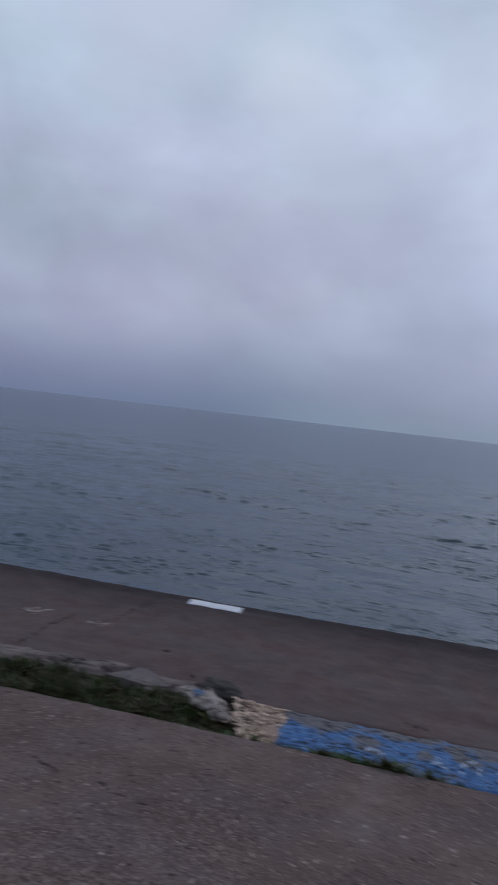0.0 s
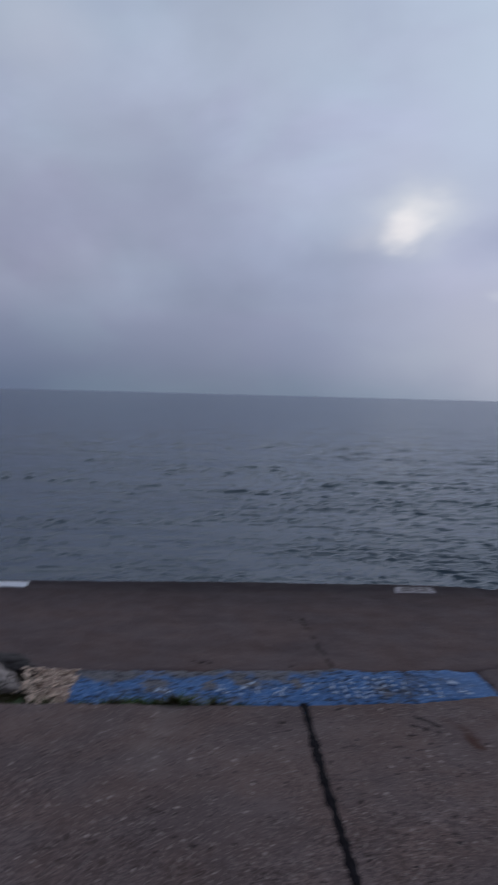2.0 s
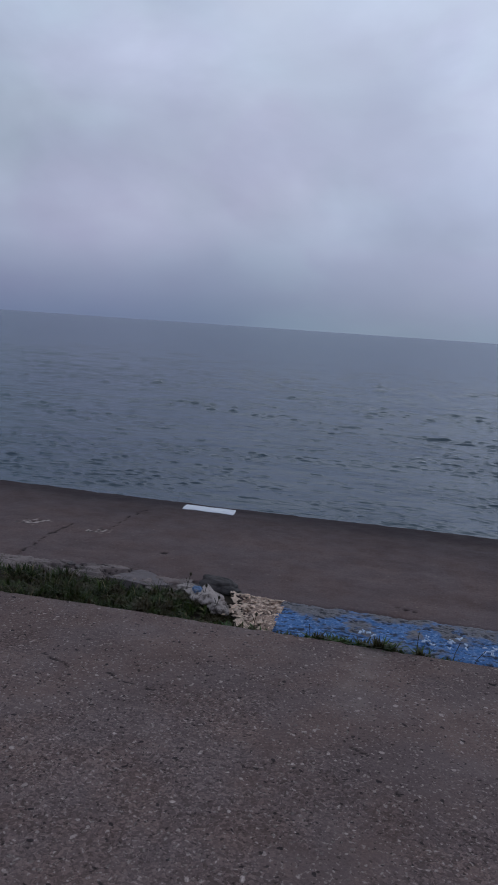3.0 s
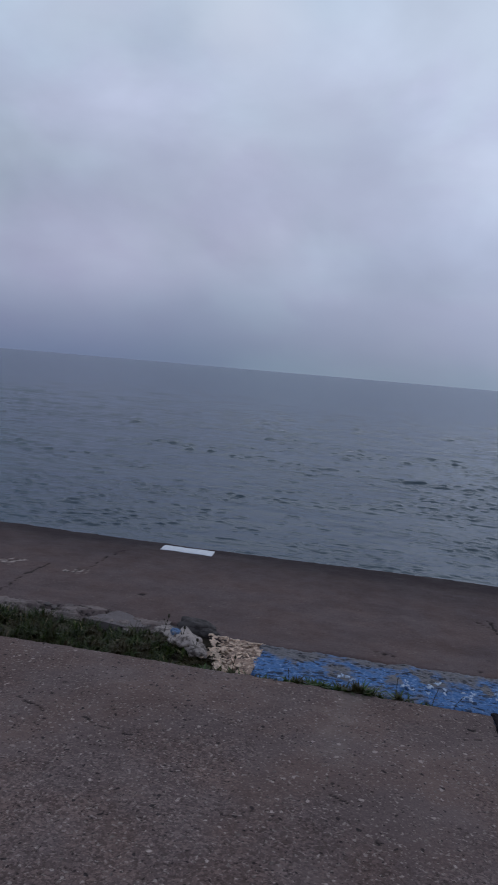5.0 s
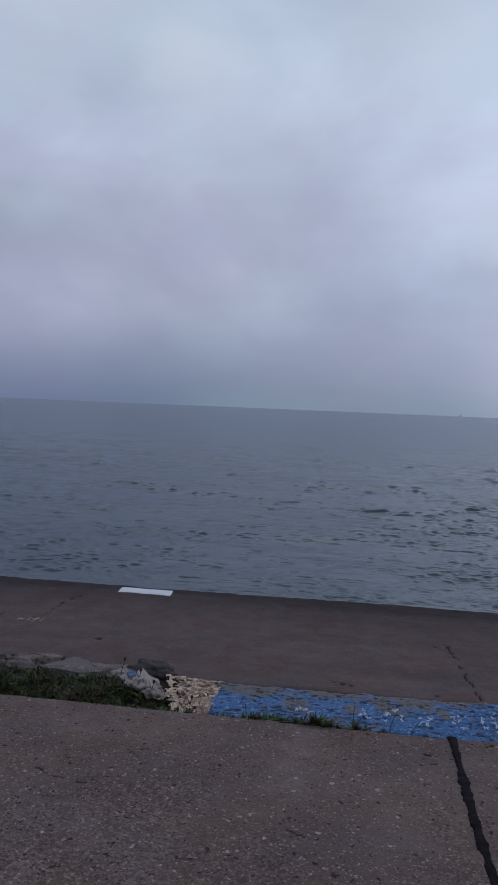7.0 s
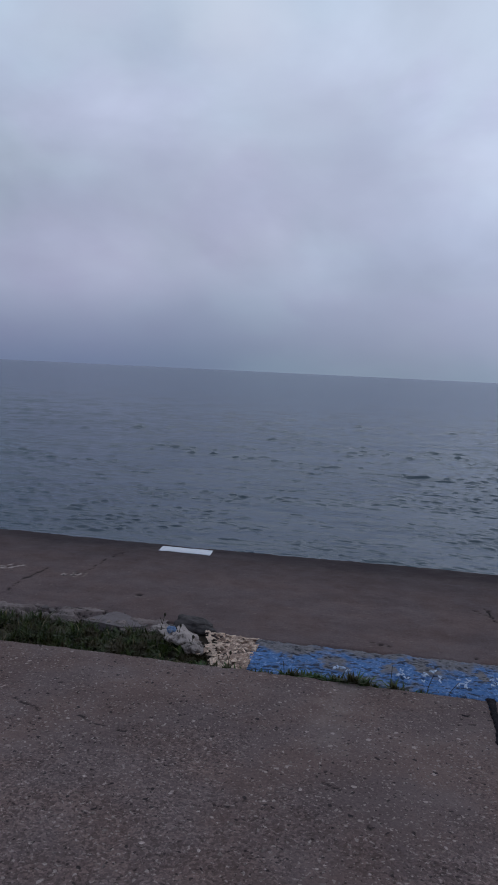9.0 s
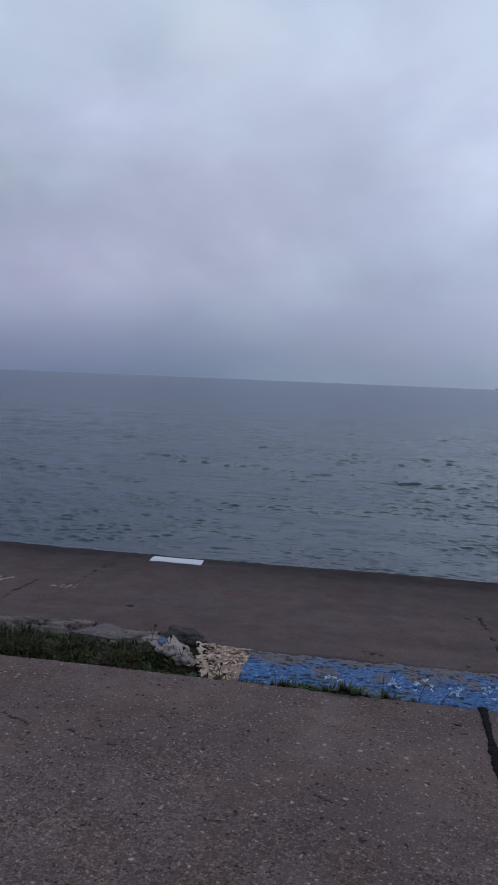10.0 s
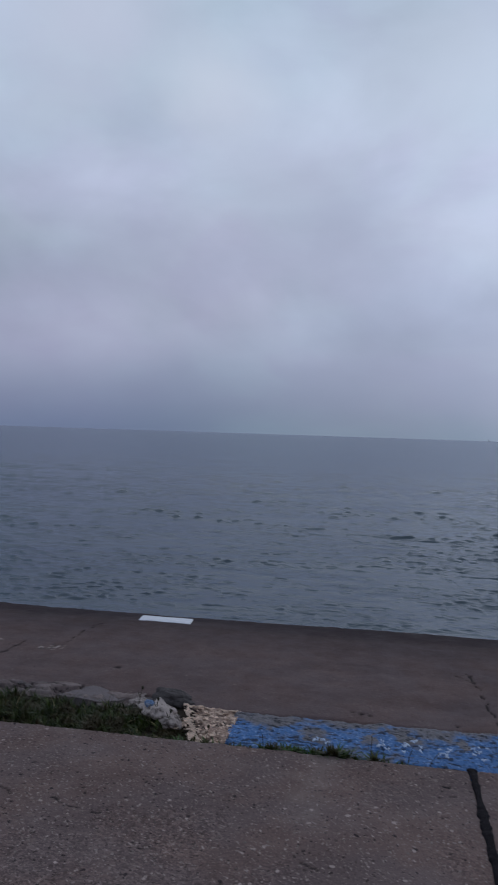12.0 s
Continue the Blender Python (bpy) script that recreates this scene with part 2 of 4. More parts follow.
def painted_mat(name, paint, pale, bare, wear_from, wear_to):
    """Old paint on broken, lumpy concrete: worn through in patches, pale highlights painted on the high places."""
    m, g, bsdf, p = material(name)
    patch = g.noise(p, 5.5, 4.0, 0.62)
    chip = g.noise(p, 38.0, 4.0, 0.7)
    fine = g.noise(p, 130.0, 3.0, 0.6)
    high = attribute(g, "high")
    col = g.mix(g.span(patch, 0.35, 0.7), paint, [c * 0.72 for c in paint[:3]] + [1.0])
    col = g.mix(g.math("MULTIPLY", g.span(chip, 0.52, 0.62), g.span(high, 0.45, 0.8)), col, pale)
    worn = g.math("ADD", g.math("MULTIPLY_ADD", chip, 0.35, patch), g.math("MULTIPLY", attribute(g, "worn"), 0.35))
    col = g.mix(g.span(worn, wear_from, wear_to), col, g.mix(fine, bare, [c * 1.7 for c in bare[:3]] + [1.0]))
    col = g.mix(attribute(g, "dirt_shade"), col, (0.008, 0.010, 0.018, 1))
    g.put(col, bsdf.inputs["Base Color"])
    g.put(g.span(chip, 0.3, 0.7, 0.5, 0.85), bsdf.inputs["Roughness"])
    bsdf.inputs["Specular IOR Level"].default_value = 0.3
    g.put(g.bump(fine, 0.4, 0.003, g.bump(chip, 0.4, 0.008)), bsdf.inputs["Normal"])
    return m


def stone_mat(name, base, blotch, blot_from=0.55, scale=14.0):
    m, g, bsdf, p = material(name)
    n = g.noise(p, scale, 5.0, 0.65)
    fine = g.noise(p, 120.0, 3.0, 0.7)
    rnd = g.node("ShaderNodeObjectInfo").outputs["Random"]
    col = g.mix(g.span(n, blot_from, blot_from + 0.12), base, blotch)
    col = g.mix(g.span(fine, 0.35, 0.7, 0.0, 0.4), col, [c * 0.45 for c in base[:3]] + [1.0])
    col = g.mix(1.0, col, g.math("MULTIPLY_ADD", rnd, 0.5, 0.72), "MULTIPLY")
    g.put(col, bsdf.inputs["Base Color"])
    bsdf.inputs["Roughness"].default_value = 0.85
    g.put(g.bump(g.math("MULTIPLY_ADD", fine, 0.4, n), 0.6, 0.012), bsdf.inputs["Normal"])
    return m


def plain_mat(name, a, b, scale, rough, relief=0.4, size=0.01):
    m, g, bsdf, p = material(name)
    bsdf.inputs["Specular IOR Level"].default_value = 0.12
    n = g.noise(p, scale, 5.0, 0.6)
    fine = g.noise(p, scale * 9, 3.0, 0.6)
    g.put(g.mix(g.span(n, 0.3, 0.7), a, b), bsdf.inputs["Base Color"])
    g.put(g.span(fine, 0.3, 0.7, rough - 0.08, min(1.0, rough + 0.1)), bsdf.inputs["Roughness"])
    g.put(g.bump(g.math("MULTIPLY_ADD", fine, 0.5, n), relief, size), bsdf.inputs["Normal"])
    return m


def grass_mat(name, dark, light, straw):
    m, g, bsdf, p = material(name)
    rnd = g.node("ShaderNodeNewGeometry").outputs["Random Per Island"]
    col = g.mix(rnd, dark, light)
    col = g.mix(g.span(rnd, 0.95, 0.96), col, straw)
    col = g.mix(g.span(g.noise(p, 9.0, 3.0), 0.44, 0.60, 0.0, 0.8), col, (0.044, 0.027, 0.011, 1))
    g.put(col, bsdf.inputs["Base Color"])
    bsdf.inputs["Roughness"].default_value = 0.6
    bsdf.inputs["Specular IOR Level"].default_value = 0.25
    return m


def water_mat():
    """Choppy lake water: silty body colour under a broken reflection, which the small waves keep well below a mirror's."""
    m = bpy.data.materials.new("lake_water")
    m.use_nodes = True
    g = Graph(m.node_tree)
    p = g.node("ShaderNodeTexCoord").outputs["Object"]
    stretched = g.vec("MULTIPLY", p, (0.62, 1.0, 1.0))
    silt = g.noise(p, 0.05, 4.0, 0.55)
    gust = g.math("MULTIPLY_ADD", attribute(g, "gust"), 0.6, 0.65)
    ridge = g.math("ABSOLUTE", g.math("SUBTRACT", g.noise(stretched, 3.6, 3.0, 0.55, 0.6), 0.5))
    ripple = g.math("MULTIPLY", g.math("MULTIPLY_ADD", ridge, -1.6, g.noise(stretched, 9.0, 3.0, 0.6, 0.4)), gust)
    chop = g.noise(stretched, 1.3, 3.0, 0.5, 0.3)
    far = g.noise(stretched, 0.25, 4.0, 0.6)
    n = g.bump(far, 0.45, 0.6, None)
    n = g.bump(chop, 0.35, 0.12, n)
    n = g.bump(ripple, 0.45, 0.026, n)
    body, gloss, both = g.node("ShaderNodeBsdfDiffuse"), g.node("ShaderNodeBsdfGlossy"), g.node("ShaderNodeMixShader")
    g.put(g.mix(g.span(silt, 0.35, 0.65), (0.020, 0.040, 0.060, 1), (0.026, 0.049, 0.062, 1)), body.inputs["Color"])
    gloss.inputs["Color"].default_value = (0.875, 0.925, 1.0, 1)
    gloss.inputs["Roughness"].default_value = 0.15
    fres = g.node("ShaderNodeFresnel")
    fres.inputs["IOR"].default_value = 1.333
    for node in (body, gloss, fres):
        g.put(n, node.inputs["Normal"])
    f = fres.outputs[0]
    g.put(g.math("MULTIPLY", f, g.math("MULTIPLY_ADD", f, -0.31, 0.83)), both.inputs[0])
    g.tree.links.new(body.outputs[0], both.inputs[1])
    g.tree.links.new(gloss.outputs[0], both.inputs[2])
    g.tree.links.new(both.outputs[0], g.node("ShaderNodeOutputMaterial").inputs[0])
    return m


PAVING = concrete_mat("worn_exposed_concrete", (0.120, 0.083, 0.077, 1), (0.180, 0.128, 0.117, 1), (0.32, 0.255, 0.23, 1))
CAP = concrete_mat("seawall_concrete", (0.111, 0.077, 0.074, 1), (0.134, 0.094, 0.090, 1), (0.22, 0.18, 0.16, 1), tone_amount=0.85, pebbles=0.3)
PATCH = concrete_mat("repair_concrete", (0.112, 0.081, 0.079, 1), (0.136, 0.100, 0.097, 1), (0.22, 0.19, 0.18, 1), pebbles=0.25)
BLUE = painted_mat("worn_blue_paint", (0.052, 0.152, 0.36, 1), (0.19, 0.31, 0.54, 1), (0.108, 0.100, 0.108, 1), 0.74, 1.04)
# the brown blotches of the cream stand in for shaded gaps between flakes
CREAM = stone_mat("cream_paint", (0.82, 0.60, 0.46, 1), (0.30, 0.19, 0.13, 1), 0.59, 26.0)
CHALK = stone_mat("chalky_paint", (0.37, 0.305, 0.275, 1), (0.10, 0.072, 0.060, 1), 0.50, 22.0)
BLUECHALK = stone_mat("blue_chalky_paint", (0.13, 0.21, 0.36, 1), (0.30, 0.29, 0.30, 1), 0.54, 26.0)
PLATE = stone_mat("grey_plate_concrete", (0.140, 0.112, 0.112, 1), (0.095, 0.074, 0.074, 1), 0.55, 9.0)
RUBBLE = stone_mat("broken_concrete", (0.16, 0.128, 0.122, 1), (0.085, 0.068, 0.065, 1))
DARKRUBBLE = stone_mat("dark_broken_concrete", (0.062, 0.050, 0.048, 1), (0.030, 0.024, 0.023, 1))
TAR = plain_mat("joint_tar", (0.005, 0.0035, 0.005, 1), (0.011, 0.008, 0.011, 1), 18.0, 0.88)
SOIL = plain_mat("soil", (0.030, 0.022, 0.016, 1), (0.06, 0.046, 0.034, 1), 9.0, 0.95, 0.8, 0.03)
LAWN = plain_mat("far_lawn", (0.035, 0.05, 0.02, 1), (0.06, 0.07, 0.03, 1), 0.6, 0.95, 0.6, 0.05)
WHITE = plain_mat("white_paint", (0.70, 0.70, 0.74, 1), (0.80, 0.80, 0.83, 1), 30.0, 0.6, 0.2, 0.002)
FADED = plain_mat("faded_white_paint", (0.28, 0.38, 0.55, 1), (0.52, 0.58, 0.68, 1), 30.0, 0.7, 0.2, 0.002)
GRASS = grass_mat("grass_blades", (0.009, 0.015, 0.003, 1), (0.050, 0.072, 0.010, 1), (0.24, 0.19, 0.10, 1))
FRINGE = grass_mat("joint_grass", (0.018, 0.045, 0.010, 1), (0.065, 0.125, 0.026, 1), (0.22, 0.20, 0.08, 1))
# the haze in front of the ship is mixed into this pale colour
HULL = plain_mat("haze_tinted_hull", (0.62, 0.66, 0.72, 1), (0.68, 0.72, 0.78, 1), 0.1, 0.8)
WATER = water_mat()


# ---- mesh helpers ----
def lattice(ix, iy, seed):
    h = (ix.astype(np.int64) * 374761393 + iy.astype(np.int64) * 668265263 + seed * 982451653) & 0xFFFFFFFF
    h = ((h ^ (h >> 13)) * 1274126177) & 0xFFFFFFFF
    return ((h ^ (h >> 16)) & 0xFFFF) / 65535.0


def grain(x, y, seed=0):
    """Smooth value noise, 0 to 1."""
    x, y = np.broadcast_arrays(np.asarray(x, float), np.asarray(y, float))
    ix, iy = np.floor(x), np.floor(y)
    fx, fy = x - ix, y - iy
    fx, fy = fx * fx * (3 - 2 * fx), fy * fy * (3 - 2 * fy)
    a, b = lattice(ix, iy, seed), lattice(ix + 1, iy, seed)
    c, d = lattice(ix, iy + 1, seed), lattice(ix + 1, iy + 1, seed)
    return (a * (1 - fx) + b * fx) * (1 - fy) + (c * (1 - fx) + d * fx) * fy


def fractal(x, y, octaves=4, seed=0):
    total, amp, norm = 0.0, 1.0, 0.0
    for i in range(octaves):
        total = total + amp * grain(np.asarray(x) * 2 ** i, np.asarray(y) * 2 ** i, seed + i)
        norm += amp
        amp *= 0.5
    return total / norm


def step(a, b, v):
    t = np.clip((v - a) / (b - a), 0, 1)
    return t * t * (3 - 2 * t)


def grid_mesh(name, X, Y, Z, fields=()):
    """A sheet of quads over 2D arrays, with named point fields."""
    rows, cols = X.shape
    verts = np.stack([X, Y, Z], -1).reshape(-1, 3)
    i = np.arange(rows * cols).reshape(rows, cols)
    quads = np.stack([i[:-1, :-1], i[:-1, 1:], i[1:, 1:], i[1:, :-1]], -1).reshape(-1, 4)
    me = bpy.data.meshes.new(name)
    me.vertices.add(len(verts))
    me.vertices.foreach_set("co", verts.astype(np.float32).ravel())
    me.loops.add(quads.size)
    me.loops.foreach_set("vertex_index", quads.astype(np.int32).ravel())
    me.polygons.add(len(quads))
    me.polygons.foreach_set("loop_start", np.arange(0, quads.size, 4, dtype=np.int32))
    me.polygons.foreach_set("use_smooth", np.ones(len(quads), bool))
    me.update(calc_edges=True)
    for key, values in dict(fields).items():
        me.attributes.new(key, "FLOAT", "POINT").data.foreach_set("value", np.asarray(values, np.float32).ravel())
    return me


def part(name, data, mat, parent=None, label=""):
    """One mesh object, from a bmesh or a mesh, under a thing or a part."""
    if isinstance(data, bmesh.types.BMesh):
        me = bpy.data.meshes.new(name)
        data.to_mesh(me)
        data.free()
    else:
        me = data
    me.materials.clear()
    me.materials.append(mat)
    ob = new(name, me)
    ob.parent = parent
    return tagged(ob, label)


def line_distance(X, Y, pts, wander=0.0, seed=3):
    """Distance to a bent line, which wanders a little from side to side."""
    if wander:
        X = X + (fractal(X * 14, Y * 14, 3, seed) - 0.5) * wander
        Y = Y + (fractal(X * 14, Y * 14, 3, seed + 9) - 0.5) * wander
    best = np.full(X.shape, 1e9)
    for (ax, ay), (bx, by) in zip(pts, pts[1:]):
        dx, dy = bx - ax, by - ay
        t = np.clip(((X - ax) * dx + (Y - ay) * dy) / (dx * dx + dy * dy), 0, 1)
        best = np.minimum(best, np.hypot(X - ax - t * dx, Y - ay - t * dy))
    return best


def graded(lo, a, b, hi, fine, coarse):
    """Even fine steps from a to b, and a few growing ones out to lo and hi."""
    left = a - np.geomspace(fine, a - lo, coarse)[::-1]
    right = b + np.geomspace(fine, hi - b, coarse)
    return np.concatenate([left, np.arange(a, b, fine), [b], right])


# ---- the large forms ----
def wall_edge(x):
    """The seawall's outer edge, with one broken notch."""
    y = np.interp(x, [-60, -2.5, -1.6, -0.8, -0.2, 2.0, 3.1, 4.2, 60], [7.2, 7.92, 7.92, 7.91, 7.925, 7.965, 7.96, 8.07, 12.0])
    y = y + (grain(x * 7, x * 0, 5) - 0.5) * 0.02 + (grain(x * 25, x * 0, 6) - 0.5) * 0.008
    return y - 0.09 * np.exp(-((x - 3.25) / 0.09) ** 2) - 0.03 * np.exp(-((x - 3.12) / 0.2) ** 2)


def inner_edge(x):
    """Where the cap of the seawall breaks off towards the strip."""
    y = np.interp(x, [-60, -1.6, -1.2, -0.9, -0.68, -0.5, -0.36, -0.2, -0.06, 0.2, 0.8, 1.5, 2.1, 2.5, 2.9, 3.5, 60],
                  [4.4, 5.93, 5.97, 6.02, 6.03, 5.93, 5.98, 6.03, 5.86, 5.84, 5.87, 5.90, 5.92, 5.92, 6.0, 6.08, 9.5])
    return y + (grain(x * 9, x * 0, 15) - 0.5) * 0.03 + (grain(x * 40, x * 0, 16) - 0.5) * 0.015


def near_edge(x):
    """The straight far edge of the paving slabs."""
    return np.interp(x, [-60, -1.1, 0.0, 1.4, 2.0, 2.46, 3.5, 60], [4.6, 5.37, 5.39, 5.40, 5.45, 5.56, 5.62, 8.0])


CRACKS = [
    ([(-1.55, 5.95), (-1.56, 6.12), (-1.59, 6.48), (-1.58, 6.81)], 0.006),
    ([(-1.36, 6.67), (-1.28, 6.81), (-1.27, 7.13), (-1.24, 7.44)], 0.0035),
    ([(1.52, 6.95), (1.58, 6.75), (1.59, 6.51), (1.61, 6.24), (1.64, 5.92)], 0.0045),
    ([(1.46, 6.88), (1.52, 6.80), (1.58, 6.75)], 0.004),
    ([(3.2, 6.15), (3.3, 6.12), (3.42, 6.2), (3.55, 6.18)], 0.016),
]
CAP_PITS = [(-0.722, 6.423, 0.026), (-1.38, 6.68, 0.018), (0.83, 6.02, 0.016), (0.88, 6.01, 0.02), (0.93, 6.0, 0.014), (1.4, 5.97, 0.014), (1.55, 6.9, 0.02),
            (2.83, 6.04, 0.02), (2.9, 6.05, 0.02), (2.96, 6.06, 0.025), (3.09, 6.09, 0.02), (2.67, 6.02, 0.02), (3.2, 6.1, 0.02)]
CAP_PALE = [(-1.81, 6.77, 0.09), (-1.29, 6.73, 0.07), (-1.38, 6.71, 0.035), (-1.9, 6.72, 0.06)]


def cap_height(X, Y):
    """The seawall's top: slightly wavy, rounded off along the water."""
    Z = (fractal(X * 1.5, Y * 1.5, 3, 30) - 0.5) * 0.02 + (fractal(X * 20, Y * 20, 3, 31) - 0.5) * 0.006
    return Z - 0.03 * np.clip((Y - wall_edge(X) + 0.06) / 0.06, 0, 1) ** 2


def build_seawall():
    xs = graded(-3000, -3.4, 4.6, 3000, 0.0125, 26)
    v = np.linspace(0, 1, 150)[:, None]
    near, far = inner_edge(xs)[None], wall_edge(xs)[None]
    X = np.broadcast_to(xs, (150, len(xs))).copy()
    Y = near + (far - near) * v
    Z = cap_height(X, Y)
    dirt_shade, pale = np.zeros_like(X), np.zeros_like(X)
    # cracks and pits: their inner shade is coloured in together with dirt
    for pts, wide in CRACKS:
        d = line_distance(X, Y, pts, 0.05)
        w = wide * (0.15 + 1.9 * grain(X * 22, Y * 22, 44))
        Z -= 0.012 * (1 - step(w * 0.3, w * 1.2, d))
        dirt_shade = np.maximum(dirt_shade, 1 - step(w * 0.5, w * 1.3, d))
    for px, py, r in CAP_PITS:
        d = np.hypot((X - px) * 0.8, Y - py) + (fractal(X * 40, Y * 40, 2, 50) - 0.5) * r
        Z -= 0.010 * (1 - step(r * 0.4, r, d))
        dirt_shade = np.maximum(dirt_shade, 0.9 * (1 - step(r * 0.5, r, d)))
    for px, py, r in CAP_PALE:
        d = np.hypot(X - px, Y - py) + (fractal(X * 30, Y * 30, 3, 52) - 0.5) * r * 2.4
        pale = np.maximum(pale, (1 - step(r * 0.35, r * 0.75, d)) * step(0.40, 0.52, fractal(X * 55, Y * 55, 2, 54)))
        dirt_shade = np.maximum(dirt_shade, 0.8 * (1 - step(r * 0.5, r * 1.1, d)) * step(0.60, 0.68, fractal(X * 45, Y * 45, 2, 55)))
    inner = 1 - np.clip((Y - near) / 0.03, 0, 1)
    Z -= 0.02 * inner ** 2
    # the outer half metre is darker towards the water; faint blotches elsewhere
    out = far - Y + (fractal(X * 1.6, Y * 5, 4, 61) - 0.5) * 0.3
    dark_tone = 0.62 * step(1.25, 0.2, out) + 0.38 * step(0.42, 0.08, out)
    dark_tone = np.maximum(dark_tone, 0.16 * step(0.54, 0.66, fractal(X * 0.8, Y * 3.2, 4, 66)))
    # faces down to the water and into the strip
    low_in = (X[:1], Y[:1] + 0.01, np.full_like(Z[:1], -0.14))
    low_out = (X[-1:], Y[-1:] + 0.03, np.full_like(Z[-1:], -2.2))
    mid_out = (X[-1:], Y[-1:] + 0.012, Z[-1:] - 0.05)
    X, Y, Z = (np.concatenate([a, b, c, d]) for a, b, c, d in zip(low_in, (X, Y, Z), mid_out, low_out))
    pad = lambda f: np.concatenate([f[:1], f, f[-1:], f[-1:]])
    me = grid_mesh("seawall", X, Y, Z, {"dirt_shade": pad(dirt_shade), "dark_tone": pad(dark_tone), "pale": pad(pale), "rust": np.zeros_like(X)})
    tagged(part("seawall", me, CAP), "grey-brown concrete seawall top, cracked and darker along the water", "seawall", kind="structure")


build_seawall()

SLAB_PITS = [(1.60, 5.35, 0.032), (1.635, 5.24, 0.034), (1.81, 5.08, 0.024), (1.87, 5.07, 0.024), (1.79, 4.94, 0.030), (2.62, 5.0, 0.022), (1.23, 5.095, 0.024), (1.30, 5.106, 0.020), (1.28, 5.19, 0.030), (1.26, 4.9, 0.02),
             (0.62, 4.75, 0.018), (0.35, 4.7, 0.015), (-0.05, 4.75, 0.018), (1.05, 4.6, 0.018), (1.75, 4.75, 0.018), (0.9, 4.2, 0.02)]
SLAB_CRACKS = [([(-0.70, 4.745), (-0.62, 4.705), (-0.529, 4.664)], 0.0050), ([(-0.345, 4.675), (-0.27, 4.64), (-0.20, 4.612)], 0.0062), ([(-0.15, 4.60), (-0.115, 4.598)], 0.006), ([(0.735, 4.434), (0.765, 4.42), (0.80, 4.408)], 0.0058),
               ([(1.95, 5.27), (1.99, 5.22), (2.03, 5.17)], 0.0095), ([(1.915, 5.17), (1.93, 5.15), (1.97, 5.13)], 0.0095), ([(1.58, 4.96), (1.61, 4.94)], 0.009)]


def slab_mesh(x0, x1, y0, fine_x, fine_y, far=near_edge, slant=0.015):
    """One paving slab with a worn rim, pits, hairline cracks and stains."""
    if fine_x:
        a, b = max(x0 + 0.05, -2.4), min(x1 - 0.05, 3.9)
        xs = np.unique(np.concatenate([np.linspace(x0, a, 12), np.arange(a, b, fine_x), np.linspace(b, x1, 12)]))
    else:
        xs = np.linspace(x0, x1, 24)
    ys = np.concatenate([np.linspace(0, 0.5, 12)[:-1], np.linspace(0.5, 1, fine_y)])[:, None]
    top = far(xs)[None] + (grain(xs * 18, xs * 0, 71) - 0.5)[None] * 0.012 + (grain(xs * 60, xs * 0, 72) - 0.5)[None] * 0.006
    X = np.broadcast_to(xs, (len(ys), len(xs))).copy()
    Y = y0 + (top - y0) * ys
    near_joint = np.clip(1 - np.abs(X - 1.4125) / 2.5, 0, 1)
    rim = np.minimum(np.minimum(X - x0, x1 - X) * 6, top - Y)
    Z = 0.01 + (fractal(X * 1.2, Y * 1.2, 3, 80) - 0.5) * 0.014 + (fractal(X * 26, Y * 26, 3, 81) - 0.5) * 0.008
    Z -= 0.012 * (1 - np.clip(rim / 0.02, 0, 1)) ** 2
    X = X + slant * near_joint * np.clip(5.4 - Y, 0, 3)
    dirt_shade, rust, pale = np.zeros_like(X), np.zeros_like(X), np.zeros_like(X)
    # pits and hairlines get painted shade as well as dirt
    for px, py, r in SLAB_PITS:
        d = np.hypot((X - px) * 0.6, (Y - py) * 1.5) + (fractal(X * 60, Y * 60, 2, 82) - 0.35) * r * 2.6
        dirt_shade = np.maximum(dirt_shade, 0.9 * (1 - step(r * 0.35, r * 0.8, d)))
        Z -= 0.004 * (1 - step(r * 0.3, r * 0.9, d))
    for pts, wide in SLAB_CRACKS:
        d = line_distance(X, Y, pts, 0.04)
        w = wide * (0.4 + 1.3 * grain(X * 30, Y * 30, 84))
        dirt_shade = np.maximum(dirt_shade, 0.97 * (1 - step(w * 0.6, w * 1.3, d)))
        Z -= 0.004 * (1 - step(w * 0.3, w * 1.2, d))
    d = line_distance(X, Y, [(2.09, 5.25), (2.155, 5.1), (2.165, 4.96)], 0.05)
    rust = 0.8 * (1 - step(0.008, 0.04, d)) * (0.35 + 0.65 * step(5.2, 5.0, Y))
    d = line_distance(X, Y, [(0.74, 5.36), (0.71, 5.05), (0.69, 4.75)], 0.15)
    pale = 0.17 * (1 - step(0.0, 0.13, d)) * (0.4 + fractal(X * 12, Y * 12, 3, 86))
    low = np.full_like(Z[:1], -0.14)
    X, Y = np.concatenate([X[:1], X, X[-1:]]), np.concatenate([Y[:1], Y, Y[-1:]])
    Z = np.concatenate([low, Z, low])
    pad = lambda f: np.concatenate([f[:1], f, f[-1:]])
    X, Y, Z = (np.concatenate([a[:, :1], a, a[:, -1:]], 1) for a in (X, Y, Z))
    Z[:, 0] = Z[:, -1] = -0.14
    pad2 = lambda f: np.concatenate([f[:, :1], f, f[:, -1:]], 1)
    return grid_mesh("slab", X, Y, Z, {k: pad2(pad(f)) for k, f in (("dirt_shade", dirt_shade), ("rust", rust), ("pale", pale))})


